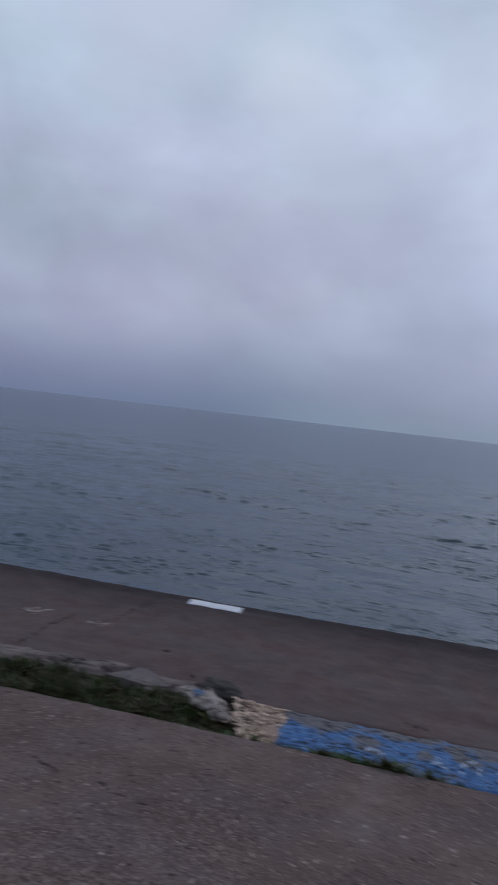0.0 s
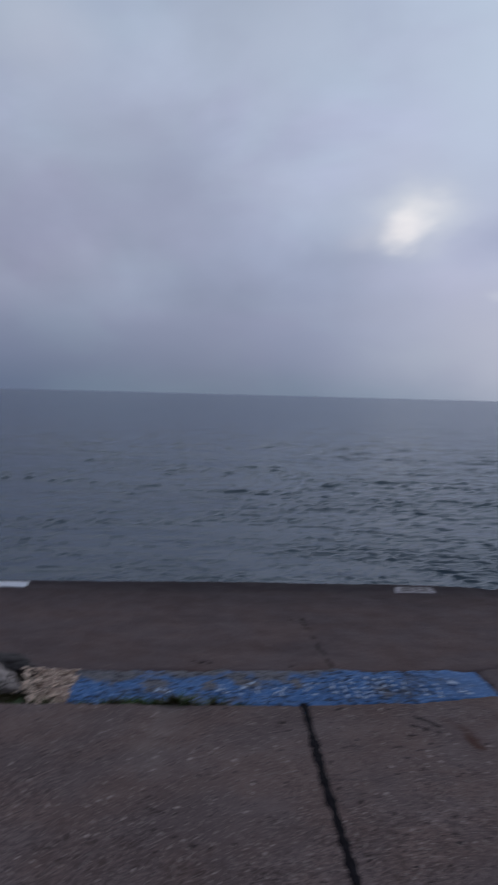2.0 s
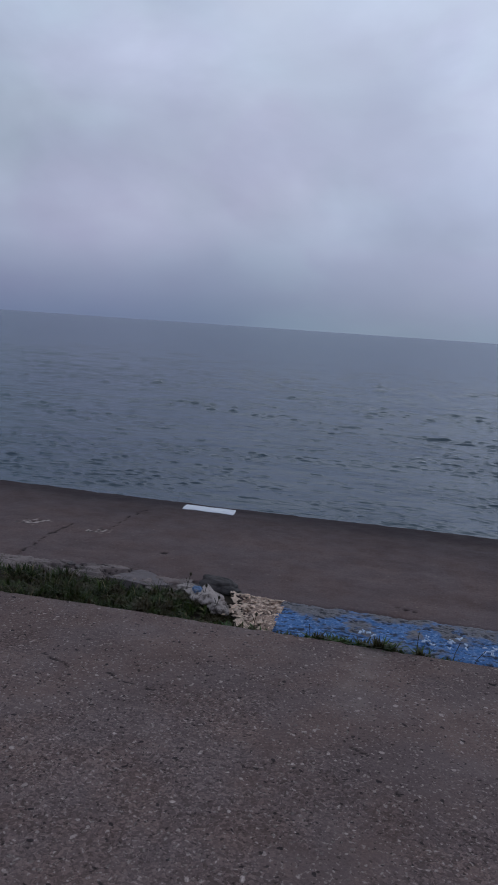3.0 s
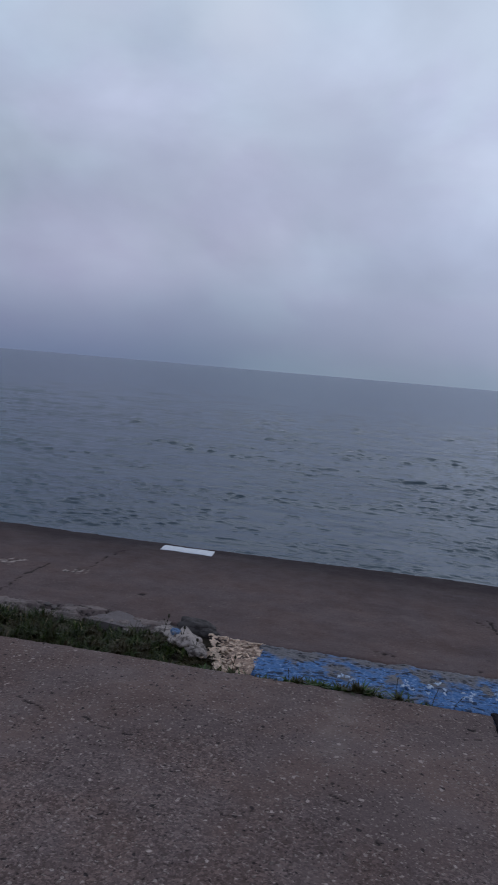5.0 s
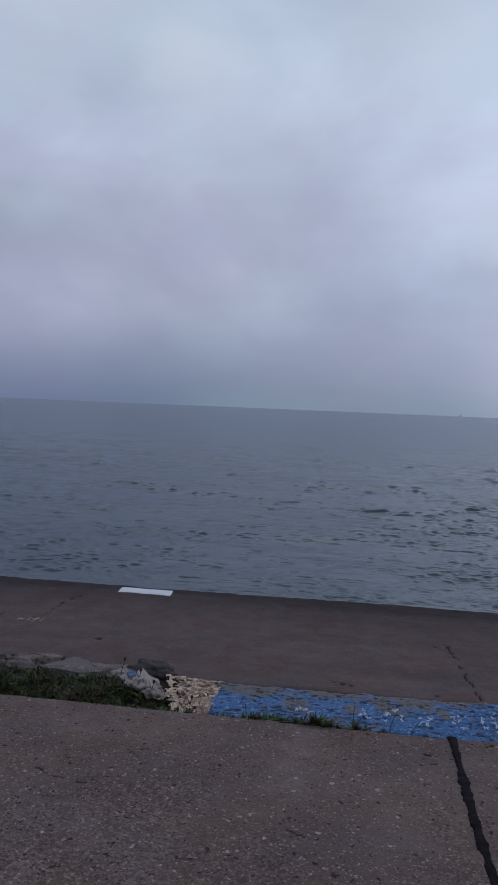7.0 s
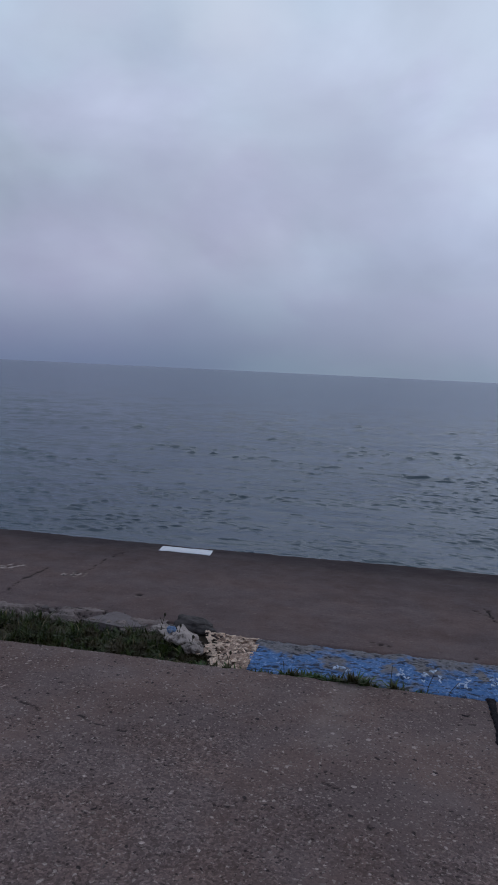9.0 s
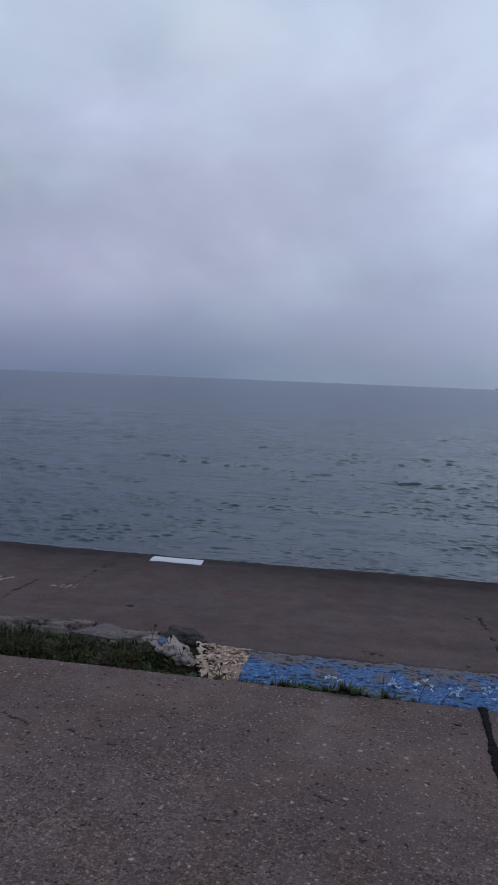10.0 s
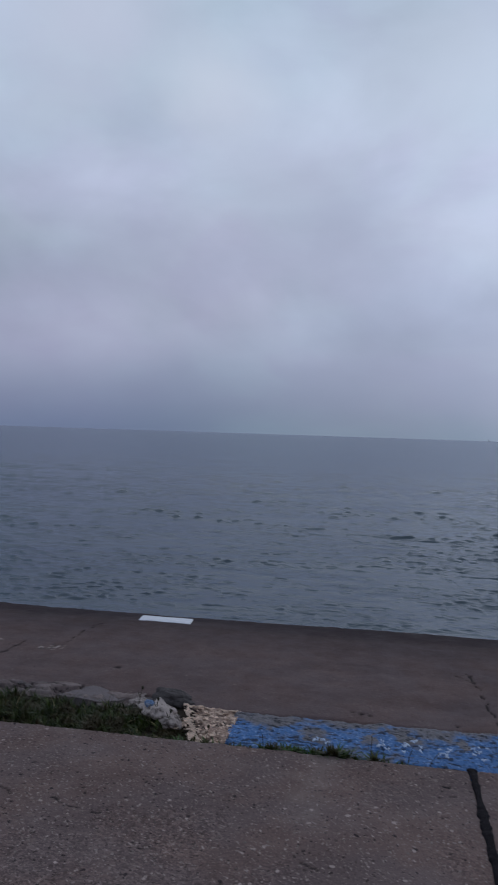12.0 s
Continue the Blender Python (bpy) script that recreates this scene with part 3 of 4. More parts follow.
def build_promenade():
    prom = tagged(new("promenade"), "brown-grey exposed-aggregate concrete promenade in large slabs", "promenade", kind="structure")
    for x0, x1 in ((-17.0, -10.84), (-10.8, -4.64), (-4.6, 1.404), (1.421, 7.4), (7.44, 13.4), (13.44, 19.4)):
        seen = -5 < x0 < 2
        part("slab", slab_mesh(x0, x1, -1.5, 0.009 if seen else 0, 340 if seen else 20), PAVING, prom)
    # poured black joint between the two slabs
    ys = np.linspace(-1.5, 5.40, 900)
    half = 0.019 + 0.010 * (grain(ys * 7, ys * 0, 90) - 0.5) + 0.016 * (fractal(ys * 26, ys * 0, 3, 95) - 0.5) + 0.006 * (grain(ys * 30, ys * 0, 91) - 0.5)
    mid = 1.412 + 0.015 * np.clip(5.4 - ys, 0, 3) + 0.012 * (grain(ys * 3, ys * 0, 92) - 0.5)
    u = np.linspace(-1, 1, 9)[None]
    X = mid[:, None] + half[:, None] * u
    Y = np.broadcast_to(ys[:, None], X.shape).copy()
    Z = 0.019 - 0.008 * u ** 4 + (fractal(X * 40, Y * 40, 2, 93) - 0.5) * 0.006
    part("joint_sealant", grid_mesh("joint_sealant", X, Y, Z), TAR, prom, "black tar joint with ragged edges")


build_promenade()


def build_ground():
    xs = np.concatenate([-np.geomspace(4000, 2, 30), np.geomspace(2, 4000, 30)])
    ys = np.concatenate([-np.geomspace(4000, 2, 30), [0, 2, 4, 5, 5.8]])
    X, Y = np.meshgrid(xs, ys)
    Y = np.where(Y > 5.5, np.minimum(np.maximum(inner_edge(X), -4000), 5.8) + 0.1, Y)
    Z = np.full_like(X, -0.13)
    tagged(part("ground", grid_mesh("ground", X, Y, Z), LAWN), "flat grassy land behind the promenade", "ground", kind="structure")


build_ground()


def build_water():
    """One sheet from the wall to the horizon: rings close up towards the wall, with wind chop where it can be made out."""
    d = np.concatenate([[4.0, 5.2, 6.4, 7.3], 1 / np.linspace(1 / 8.0, 1 / 300, 860), np.geomspace(306, 4700, 60)])[:, None]
    a = np.radians(np.concatenate([np.linspace(-89, -40, 14)[:-1], np.linspace(-40, 40, 640), np.linspace(40, 89, 14)[1:]]))[None]
    X, Y = 0.95 + d * np.sin(a), 1.75 + d * np.cos(a)
    gap = np.gradient(d[:, 0])[:, None]
    rng = np.random.default_rng(11)
    gust = step(0.34, 0.66, fractal(X * 0.45 + 3, Y * 0.7, 3, 101)) * (0.6 + 0.4 * step(0.35, 0.62, fractal(X * 0.09, Y * 0.15, 2, 103))) * (1 + 0.45 * step(-5, 14, X))
    out = step(22, 60, d)
    lee = step(-4, 7, X)
    Z = np.zeros_like(X)
    for i in range(140):
        lam = 0.13 * 22 ** (i / 139) * rng.uniform(0.94, 1.06)
        turn = rng.normal(0.1, 0.72 if lam < 0.6 else 0.45)
        k = 2 * math.pi / lam
        steep = np.interp(lam, [0.13, 0.3, 0.6, 1.2, 3], [0.0235, 0.0240, 0.0170, 0.0092, 0.0056])
        shown = step(1.3, 3.2, lam / gap)
        ph = k * (X * math.sin(turn) + Y * math.cos(turn)) + rng.uniform(0, 6.3)
        much = (0.12 + 0.75 * lee + 0.35 * gust) if lam < 0.6 else (0.5 + 0.5 * gust) * (1 + 1.2 * out)
        if lam > 0.3:
            much = much * (0.5 + 0.5 * step(9, 22, d))
        Z += steep / k * shown * (np.sin(ph) + 0.3 * np.cos(2 * ph)) * much
    # short steep wavelets in loose flocks, thicker where the wind reaches the water
    dd, aa = d[:, 0], a[0]
    made = 0
    while made < 12000:
        dist = 1 / rng.uniform(1 / 150, 1 / 8.4) if rng.random() < 0.7 else rng.uniform(9, 45)
        ang = rng.uniform(-0.62, 0.70)
        px, py = 0.95 + dist * math.sin(ang), 1.75 + dist * math.cos(ang)
        flock = float(fractal(px * 0.16 + 9, py * 0.42 + 2, 3, 107))
        if rng.random() > 0.05 + step(0.47, 0.62, flock) * (0.5 + 0.4 * step(-6, 10, px)) + 0.25 * step(1, 9, px):
            continue
        made += 1
        cell = dist * dist * 1.42e-4
        long_ = max(rng.uniform(0.022, 0.050) * (1 + dist / 60), 1.15 * cell)
        wide = rng.uniform(0.035, 0.135) * (1 + dist / 26)
        tall = min(long_ * rng.uniform(0.15, 0.34), 0.014 * (1 + dist / 40))
        tall *= 0.72 + 0.28 * float(step(9, 16, dist))
        turn = rng.normal(0.08, 0.32)
        r0, r1 = np.searchsorted(dd, (dist - 4 * long_ - wide * 0.8, dist + 4 * long_ + wide * 0.8))
        c0, c1 = np.searchsorted(aa, (ang - 3 * wide / dist, ang + 3 * wide / dist))
        if c1 - c0 < 2 or r1 - r0 < 2:
            continue
        bx, by = X[r0:r1, c0:c1] - px, Y[r0:r1, c0:c1] - py
        u = bx * math.cos(turn) - by * math.sin(turn)
        w = bx * math.sin(turn) + by * math.cos(turn) + 0.25 * u * u / wide
        Z[r0:r1, c0:c1] += tall * np.exp(-(u / wide) ** 2) * (np.exp(-(w / long_) ** 2) - 0.35 * np.exp(-((w + 1.9 * long_) / long_) ** 2))
    # the promenade falls a little towards the lake
    Z = Z + (Y - 8.0) * 0.0016
    tagged(part("water", grid_mesh("water", X, Y, Z - 1.25, {"gust": gust}), WATER), "grey-green choppy lake water reaching the horizon", "water", kind="structure")


build_water()


# ---- the strip between slabs and seawall ----
def between(xs, rows, margin=0.012):
    v = np.linspace(0, 1, rows)[:, None]
    a, b = near_edge(xs)[None] + margin, inner_edge(xs)[None] - margin * 0.3
    X = np.broadcast_to(xs, (rows, len(xs))).copy()
    return X, a + (b - a) * v, v


def lumps(X, Y):
    """Broken, ridged concrete: facets with dark gaps between."""
    w = (fractal(X * 9, Y * 9, 2, 120) - 0.5) * 0.05
    ridge = 1 - np.abs(2 * fractal((X + w) * 34, (Y - w) * 52, 4, 121) - 1)
    return ridge, fractal(X * 7, Y * 7, 3, 125)


def build_blue_strip():
    strip = tagged(new("painted_strip"), "rough concrete strip with worn bright blue paint", "concrete strip")
    X, Y, v = between(np.arange(0.20, 2.475, 0.0045), 110)
    X = X - 0.10 * (v - 0.5) * step(1.6, 2.47, X) * 0.4
    ridge, broad = lumps(X, Y)
    rough = 1 - 0.85 * step(2.0, 2.3, X)
    Z = -0.010 + 0.022 * (broad - 0.5) + 0.012 * (ridge - 0.7) * rough + 0.018 * v
    Z -= 0.03 * (1 - np.clip(v * 0.45 / 0.03, 0, 1)) ** 2 + 0.008 * (1 - np.clip((1 - v) * 0.45 / 0.03, 0, 1)) ** 2
    # low gaps between lumps are coloured dark as shade; dark streaks follow
    dirt_shade = step(0.49, 0.32, ridge) * 0.85 * rough
    dirt_shade = np.maximum(dirt_shade, step(0.58, 0.68, fractal(X * 30, Y * 70, 3, 131)) * 0.85 * rough)
    slant_ = fractal(X * 52 + Y * 30, Y * 16, 3, 137)
    dirt_shade = np.maximum(dirt_shade, step(0.57, 0.67, slant_) * 0.75 * step(1.5, 1.75, X) * step(2.33, 2.2, X))
    worn = step(0.55, 1.0, v + (fractal(X * 6, Y * 6, 3, 133) - 0.5) * 0.8) * step(2.3, 1.6, X) + 0.62 * step(0.48, 0.66, fractal(X * 6.1 + Y * 3, Y * 6, 4, 138)) * step(1.7, 1.2, X) - 0.6 * step(2.1, 2.3, X)
    # the paint is gone along the upper side and in a few patches
    worn = np.maximum(worn, 0.95 * step(0.60, 0.86, v + (fractal(X * 9, Y * 9, 3, 134) - 0.5) * 0.5) * step(1.65, 1.2, X))
    for px, py, r in ((0.62, 5.67, 0.06), (0.93, 5.65, 0.075), (0.72, 5.60, 0.05), (1.41, 5.70, 0.045), (1.10, 5.78, 0.09), (0.40, 5.74, 0.06), (1.86, 5.62, 0.08), (2.04, 5.68, 0.09)):
        d = np.hypot(X - px, (Y - py) * 0.7) + (fractal(X * 22, Y * 22, 3, 135) - 0.5) * r * 1.6
        worn = np.maximum(worn, (0.9 if px < 1.6 else 0.6) * (1 - step(r * 0.5, r, d)))
    me = grid_mesh("painted_surface", X, Y, Z, {"dirt_shade": dirt_shade, "worn": worn, "high": np.clip(ridge * 0.7 + broad * 0.4, 0, 1)})
    part("painted_surface", me, BLUE, strip)
    rng = random.Random(5)

    def stroke(x, y, wide, deep, label=""):
        """One hand-painted mark: two or three short bars of thin paint."""
        bm = bmesh.new()
        for k in range(rng.randint(2, 3)):
            cx, cy = x + rng.uniform(-0.3, 0.3) * wide, y + rng.uniform(-0.25, 0.25) * deep
            flat_ = rng.random() < 0.4
            size = (wide * 0.7, deep * 0.16, 0.004) if flat_ else (wide * 0.24, deep * rng.uniform(0.5, 0.85), 0.004)
            bmesh.ops.create_cube(bm, size=1, matrix=Matrix.LocRotScale((cx, cy, 0.013 + 0.001 * k), Euler((0, 0, radians(rng.uniform(-30, 30)))), size))
        part("paint_stroke", bm, FADED, strip, label)

    # columns of small white marks that cannot be read
    stroke(2.275, 5.712, 0.042, 0.075, "white hand-painted mark")
    stroke(2.252, 5.715, 0.028, 0.060)
    stroke(2.300, 5.575, 0.045, 0.070)
    stroke(2.268, 5.580, 0.020, 0.060)
    for cx, top, low in ((1.66, 5.70, 5.50), (1.715, 5.745, 5.46), (1.80, 5.76, 5.46), (1.85, 5.756, 5.50), (1.895, 5.77, 5.60), (1.935, 5.775, 5.56), (1.755, 5.62, 5.46), (1.60, 5.68, 5.52), (1.99, 5.70, 5.55), (2.08, 5.66, 5.52), (2.16, 5.68, 5.50)):
        y = top
        while y > low:
            stroke(cx - 0.05 * (top - y) + rng.uniform(-0.008, 0.008), y, 0.026, 0.045)
            y -= rng.uniform(0.052, 0.068)
    for i in range(26):
        stroke(rng.choice((1.0, 1.12, 1.17, 1.30, 1.335, 1.47, 1.53)) + rng.uniform(-0.025, 0.025), rng.uniform(5.50, 5.68), rng.uniform(0.02, 0.034), rng.uniform(0.03, 0.05))
    for i in range(5):
        stroke(0.69 + rng.uniform(-0.03, 0.04), rng.uniform(5.50, 5.58), 0.025, 0.04)
    return strip


build_blue_strip()


def build_repair_patch():
    X, Y, v = between(np.arange(2.40, 4.6, 0.012), 40, -0.012)
    Z = 0.004 + (fractal(X * 2, Y * 2, 3, 140) - 0.5) * 0.012 + (fractal(X * 22, Y * 22, 3, 141) - 0.5) * 0.008
    Z -= 0.03 * step(2.52, 2.44, X)
    rag = np.minimum(X - 2.49, np.minimum(v, 1 - v) * 0.45) + (fractal(X * 18, Y * 18, 3, 143) - 0.5) * 0.05
    # rim and cracks darkened by colour, for grime and the shade inside
    dirt_shade = 0.75 * step(0.0, -0.016, rag) * step(0.45, 0.6, grain(X * 7, Y * 7, 145))
    for pts, wide in [([(3.38, 5.7), (3.45, 5.9), (3.4, 6.0), (3.55, 6.1)], 0.02), ([(3.5, 5.75), (3.62, 5.8)], 0.02), ([(3.24, 6.06), (3.32, 6.05)], 0.02), ([(3.32, 5.93), (3.40, 5.86), (3.34, 5.78)], 0.022), ([(2.60, 5.79), (2.575, 5.70), (2.56, 5.61), (2.635, 5.62), (2.67, 5.63)], 0.011), ([(2.48, 5.59), (2.54, 5.585), (2.63, 5.60)], 0.013)]:
        d = line_distance(X, Y, pts, 0.06)
        dirt_shade = np.maximum(dirt_shade, 0.9 * (1 - step(wide * 0.4, wide, d)))
        Z -= 0.02 * (1 - step(wide * 0.3, wide, d))
    me = grid_mesh("repair_patch", X, Y, Z, {"dirt_shade": dirt_shade, "rust": X * 0, "pale": X * 0})
    X2, Y2, v2 = between(np.linspace(4.55, 60, 30), 6, -0.012)
    patch_ = new("repair_patch")
    part("slab", grid_mesh("slab", X2, Y2, X2 * 0 - 0.004, {"dirt_shade": X2 * 0, "rust": X2 * 0, "pale": X2 * 0}), PATCH, patch_)
    tagged(patch_, "smooth grey concrete repair patch with crumbling rim", "concrete patch")
    part("slab", me, PATCH, patch_)


build_repair_patch()


def build_soil():
    X, Y, v = between(np.arange(-4.2, 0.24, 0.02), 36, -0.02)
    Z = -0.055 + (fractal(X * 6, Y * 6, 4, 150) - 0.5) * 0.05 + 0.03 * v
    tagged(part("soil", grid_mesh("soil", X, Y, Z), SOIL), "dark soil in the broken strip under the grass", "soil", kind="structure")
    X, Y, v = between(np.array([-58, -40, -30, -20, -12, -8, -4.2]), 4, -0.02)
    tagged(part("soil", grid_mesh("soil", X, Y, X * 0 - 0.05), SOIL), "dark soil along the seawall", "soil", kind="structure")


build_soil()


def chunk(rng, size, facets=2, rough=0.35):
    """A broken angular lump, about size across each way."""
    bm = bmesh.new()
    bmesh.ops.create_icosphere(bm, subdivisions=facets, radius=0.5)
    off = Vector((rng.uniform(0, 50), rng.uniform(0, 50), rng.uniform(0, 50)))
    for v in bm.verts:
        n = noise.noise(v.co * 2.6 + off) + 0.5 * noise.noise(v.co * 6 + off)
        v.co *= 1 + rough * n
        v.co = Vector((v.co.x * size[0], v.co.y * size[1], v.co.z * size[2]))
    return bm


def place(ob, x, y, z, rz=0, rx=0):
    ob.matrix_basis = pose(x, y, z, rx, 0, rz)
    return ob


def build_rubble():
    rng = random.Random(21)
    heap = tagged(new("painted_rubble"), "crumbled concrete painted cream beside the blue strip", "rubble")
    xs = np.arange(-0.13, 0.225, 0.006)
    X, Y, v = between(xs, 75, 0.012)
    ridge, broad = lumps(X * 1.2, Y * 1.2)
    Z = -0.02 + 0.035 * (broad - 0.4) + 0.03 * (ridge - 0.7) + 0.02 * v - 0.07 * step(0.05, -0.11, X - 0.11 * (1 - v) + 0.05 * (broad - 0.5))
    # the low places are painted dark, as the shade of crevices
    me = grid_mesh("bed", X, Y, Z, {"dirt_shade": step(0.76, 0.56, ridge) * 0.95, "worn": X * 0, "high": ridge})
    part("bed", me, painted_mat("cream_bed_paint", (0.40, 0.265, 0.20, 1), (0.74, 0.55, 0.43, 1), (0.16, 0.125, 0.11, 1), 0.78, 0.95), heap, "flaking cream paint")
    shapes = []
    for i in range(6):
        bm = chunk(rng, (1, 1, 0.6), 1, 0.6)
        m = bpy.data.meshes.new("chip")
        bm.to_mesh(m)
        bm.free()
        shapes.append(m)
    for i in range(230):
        v, x = rng.random(), rng.uniform(-0.13, 0.215)
        x = max(x, 0.06 - 0.17 * v + rng.uniform(-0.02, 0.03))
        y = float(near_edge(x)) + 0.03 + v * (float(inner_edge(x)) - float(near_edge(x)) - 0.04)
        s = rng.uniform(0.010, 0.030)
        ob = part("chip", shapes[i % 6], CREAM, heap)
        ob.matrix_basis = Matrix.LocRotScale((x, y, -0.012 + 0.022 * v + s * 0.15), Euler((rng.uniform(-.4, .4), rng.uniform(-.4, .4), rng.uniform(0, 6))), (s * 1.5, s * rng.uniform(0.5, 1.0), s * 0.42))
    # jumbled chalky lumps with a rest of blue paint
    lumps_ = tagged(new("painted_stones"), "jumbled broken concrete lumps with chalky white and blue paint", "stones")
    kinds = []
    for i in range(6):
        bm = chunk(rng, (1, 1, 0.8), 3, 0.7)
        m = bpy.data.meshes.new("stone")
        bm.to_mesh(m)
        bm.free()
        kinds.append(m)
    for i in range(44):
        t = rng.random()
        x = -0.38 + 0.32 * t + rng.uniform(-0.03, 0.03)
        y = 5.90 - 0.27 * t + rng.uniform(-0.05, 0.05)
        s = rng.uniform(0.045, 0.075) * (1.0 if i < 14 else 0.42)
        ob = part("stone", kinds[i % 6], BLUECHALK if -0.33 < x < -0.22 and y > 5.78 and i % 5 == 1 else (CREAM if i % 5 == 0 else RUBBLE if i % 7 == 0 else CHALK), lumps_)
        ob.matrix_basis = Matrix.LocRotScale((x, y, -0.035 + s * 0.25 + (0.015 if i >= 14 else 0)), Euler((rng.uniform(-.5, .5), rng.uniform(-.5, .5), rng.uniform(0, 6))), (s * 1.4, s * 1.1, s * 0.45))
    for x, y, sx, sy, sz, rz in ((-0.215, 5.735, 0.27, 0.17, 0.11, -43), (-0.12, 5.63, 0.15, 0.11, 0.07, -55), (-0.36, 5.85, 0.15, 0.08, 0.06, -25)):
        ob = part("stone", chunk(rng, (sx, sy, sz), 5, 0.42), CHALK, lumps_)
        place(ob, x, y, -0.010, rz)
    ob = part("paint_dab", chunk(rng, (0.075, 0.055, 0.045), 4, 0.4), BLUECHALK, lumps_, "patch of old blue paint on the stone")
    place(ob, -0.28, 5.765, 0.028, -43)
    # the tilted dark flake over a hole in the seawall's edge
    ob = part("broken_flake", chunk(rng, (0.25, 0.15, 0.085), 4, 0.45), DARKRUBBLE)
    tagged(place(ob, -0.20, 5.96, 0.0, -18, 8), "dark broken flake of concrete at the seawall's crumbled edge", "stone")
    # fragments along the crumbled edge
    kerb = tagged(new("crumbled_edge"), "crumbled grey concrete edge along the grass", "broken concrete")
    frag = []
    for i in range(7):
        bm = chunk(rng, (1, 1, 1), 2, 0.55)
        m = bpy.data.meshes.new("fragment")
        bm.to_mesh(m)
        bm.free()
        frag.append(m)
    for i in range(120):
        x = -0.42 - 2.6 * rng.random() ** 1.3
        y = float(inner_edge(x)) - rng.uniform(-0.01, 0.13)
        s = rng.uniform(0.025, 0.05) if rng.random() < 0.4 else rng.uniform(0.010, 0.025)
        ob = part("fragment", frag[i % 7], RUBBLE, kerb)
        ob.matrix_basis = Matrix.LocRotScale((x, y, -0.03 + (0.03 if y > float(inner_edge(x)) - 0.06 else 0)), Euler((rng.uniform(-.2, .2), rng.uniform(-.2, .2), rng.uniform(-.5, .5))), (s * 1.5, s, s * 0.4))
    # loose bits in the pothole at the end of the repair patch
    for x, y, s in ((3.45, 6.10, 0.11), (3.52, 6.04, 0.07), (3.30, 6.05, 0.05), (3.37, 5.92, 0.06), (3.42, 5.86, 0.08), (3.36, 5.79, 0.045), (3.55, 5.92, 0.09), (3.5, 5.8, 0.05)):
        ob = part("concrete_fragment", frag[int(x * 100) % 7], DARKRUBBLE if int(y * 100) % 2 else RUBBLE)
        ob.matrix_basis = Matrix.LocRotScale((x, y, 0.006), Euler((0.1, -0.1, x * 9)), (s * 1.4, s, s * 0.4))
        tagged(ob, "loose broken piece of concrete in the pothole", "stone", "pothole fragments")
    # the ragged shelf that they broke from
    xs = np.arange(-3.4, -0.36, 0.008)
    v = np.linspace(0, 1, 34)[:, None]
    deep = 0.17 + 0.05 * (grain(xs * 5, xs * 0, 180) - 0.5)
    Y = inner_edge(xs)[None] - deep[None] * (1 - v) + 0.012
    X = np.broadcast_to(xs, Y.shape).copy()
    w = fractal(X * 8, Y * 14, 4, 181)
    tier = np.floor((w + 0.25 * v) * 7) / 7
    Z = -0.035 + 0.045 * step(0.25, 0.8, tier * 0.9 + 0.25 * v) + (fractal(X * 50, Y * 50, 3, 183) - 0.5) * 0.012
    crack = np.minimum(np.abs(fractal(X * 7 + 5, Y * 15, 3, 185) - 0.5), np.abs(fractal(X * 11 + 2, Y * 24, 3, 187) - 0.5) * 1.3)
    # shade of the shelf's cracks, put into the colour
    dirt_shade = 0.85 * step(0.030, 0.010, crack)
    Z -= 0.012 * step(0.022, 0.008, crack)
    part("shelf", grid_mesh("shelf", X, Y, Z, {"dirt_shade": dirt_shade, "rust": X * 0, "pale": 0.10 + 0.30 * step(0.42, 0.62, w)}), PATCH, kerb, "ragged broken concrete")
    # a smooth grey plate broken loose beside the stones
    bm = bmesh.new()
    rim = [(-0.86, 5.84), (-0.79, 5.93), (-0.71, 6.02), (-0.60, 5.975), (-0.47, 5.89), (-0.50, 5.83), (-0.62, 5.80), (-0.75, 5.82)]
    top = [bm.verts.new((x, y, 0.004 + 0.04 * (y - 5.9))) for x, y in rim]
    foot = [bm.verts.new((x * 1.0, y - 0.006, -0.07)) for x, y in rim]
    bm.faces.new(top[::-1])
    for i in range(len(rim)):
        j = (i + 1) % len(rim)
        bm.faces.new((top[i], top[j], foot[j], foot[i]))
    bmesh.ops.triangulate(bm, faces=bm.faces[:])
    bmesh.ops.subdivide_edges(bm, edges=bm.edges[:], cuts=4, use_grid_fill=True)
    for vert in bm.verts:
        n = noise.noise_vector(vert.co * 16)
        vert.co += Vector((n.x * 0.012, n.y * 0.012, n.z * 0.007))
    bmesh.ops.recalc_face_normals(bm, faces=bm.faces[:])
    part("plate", bm, PLATE, kerb, "smooth grey plate of concrete broken loose")


build_rubble()


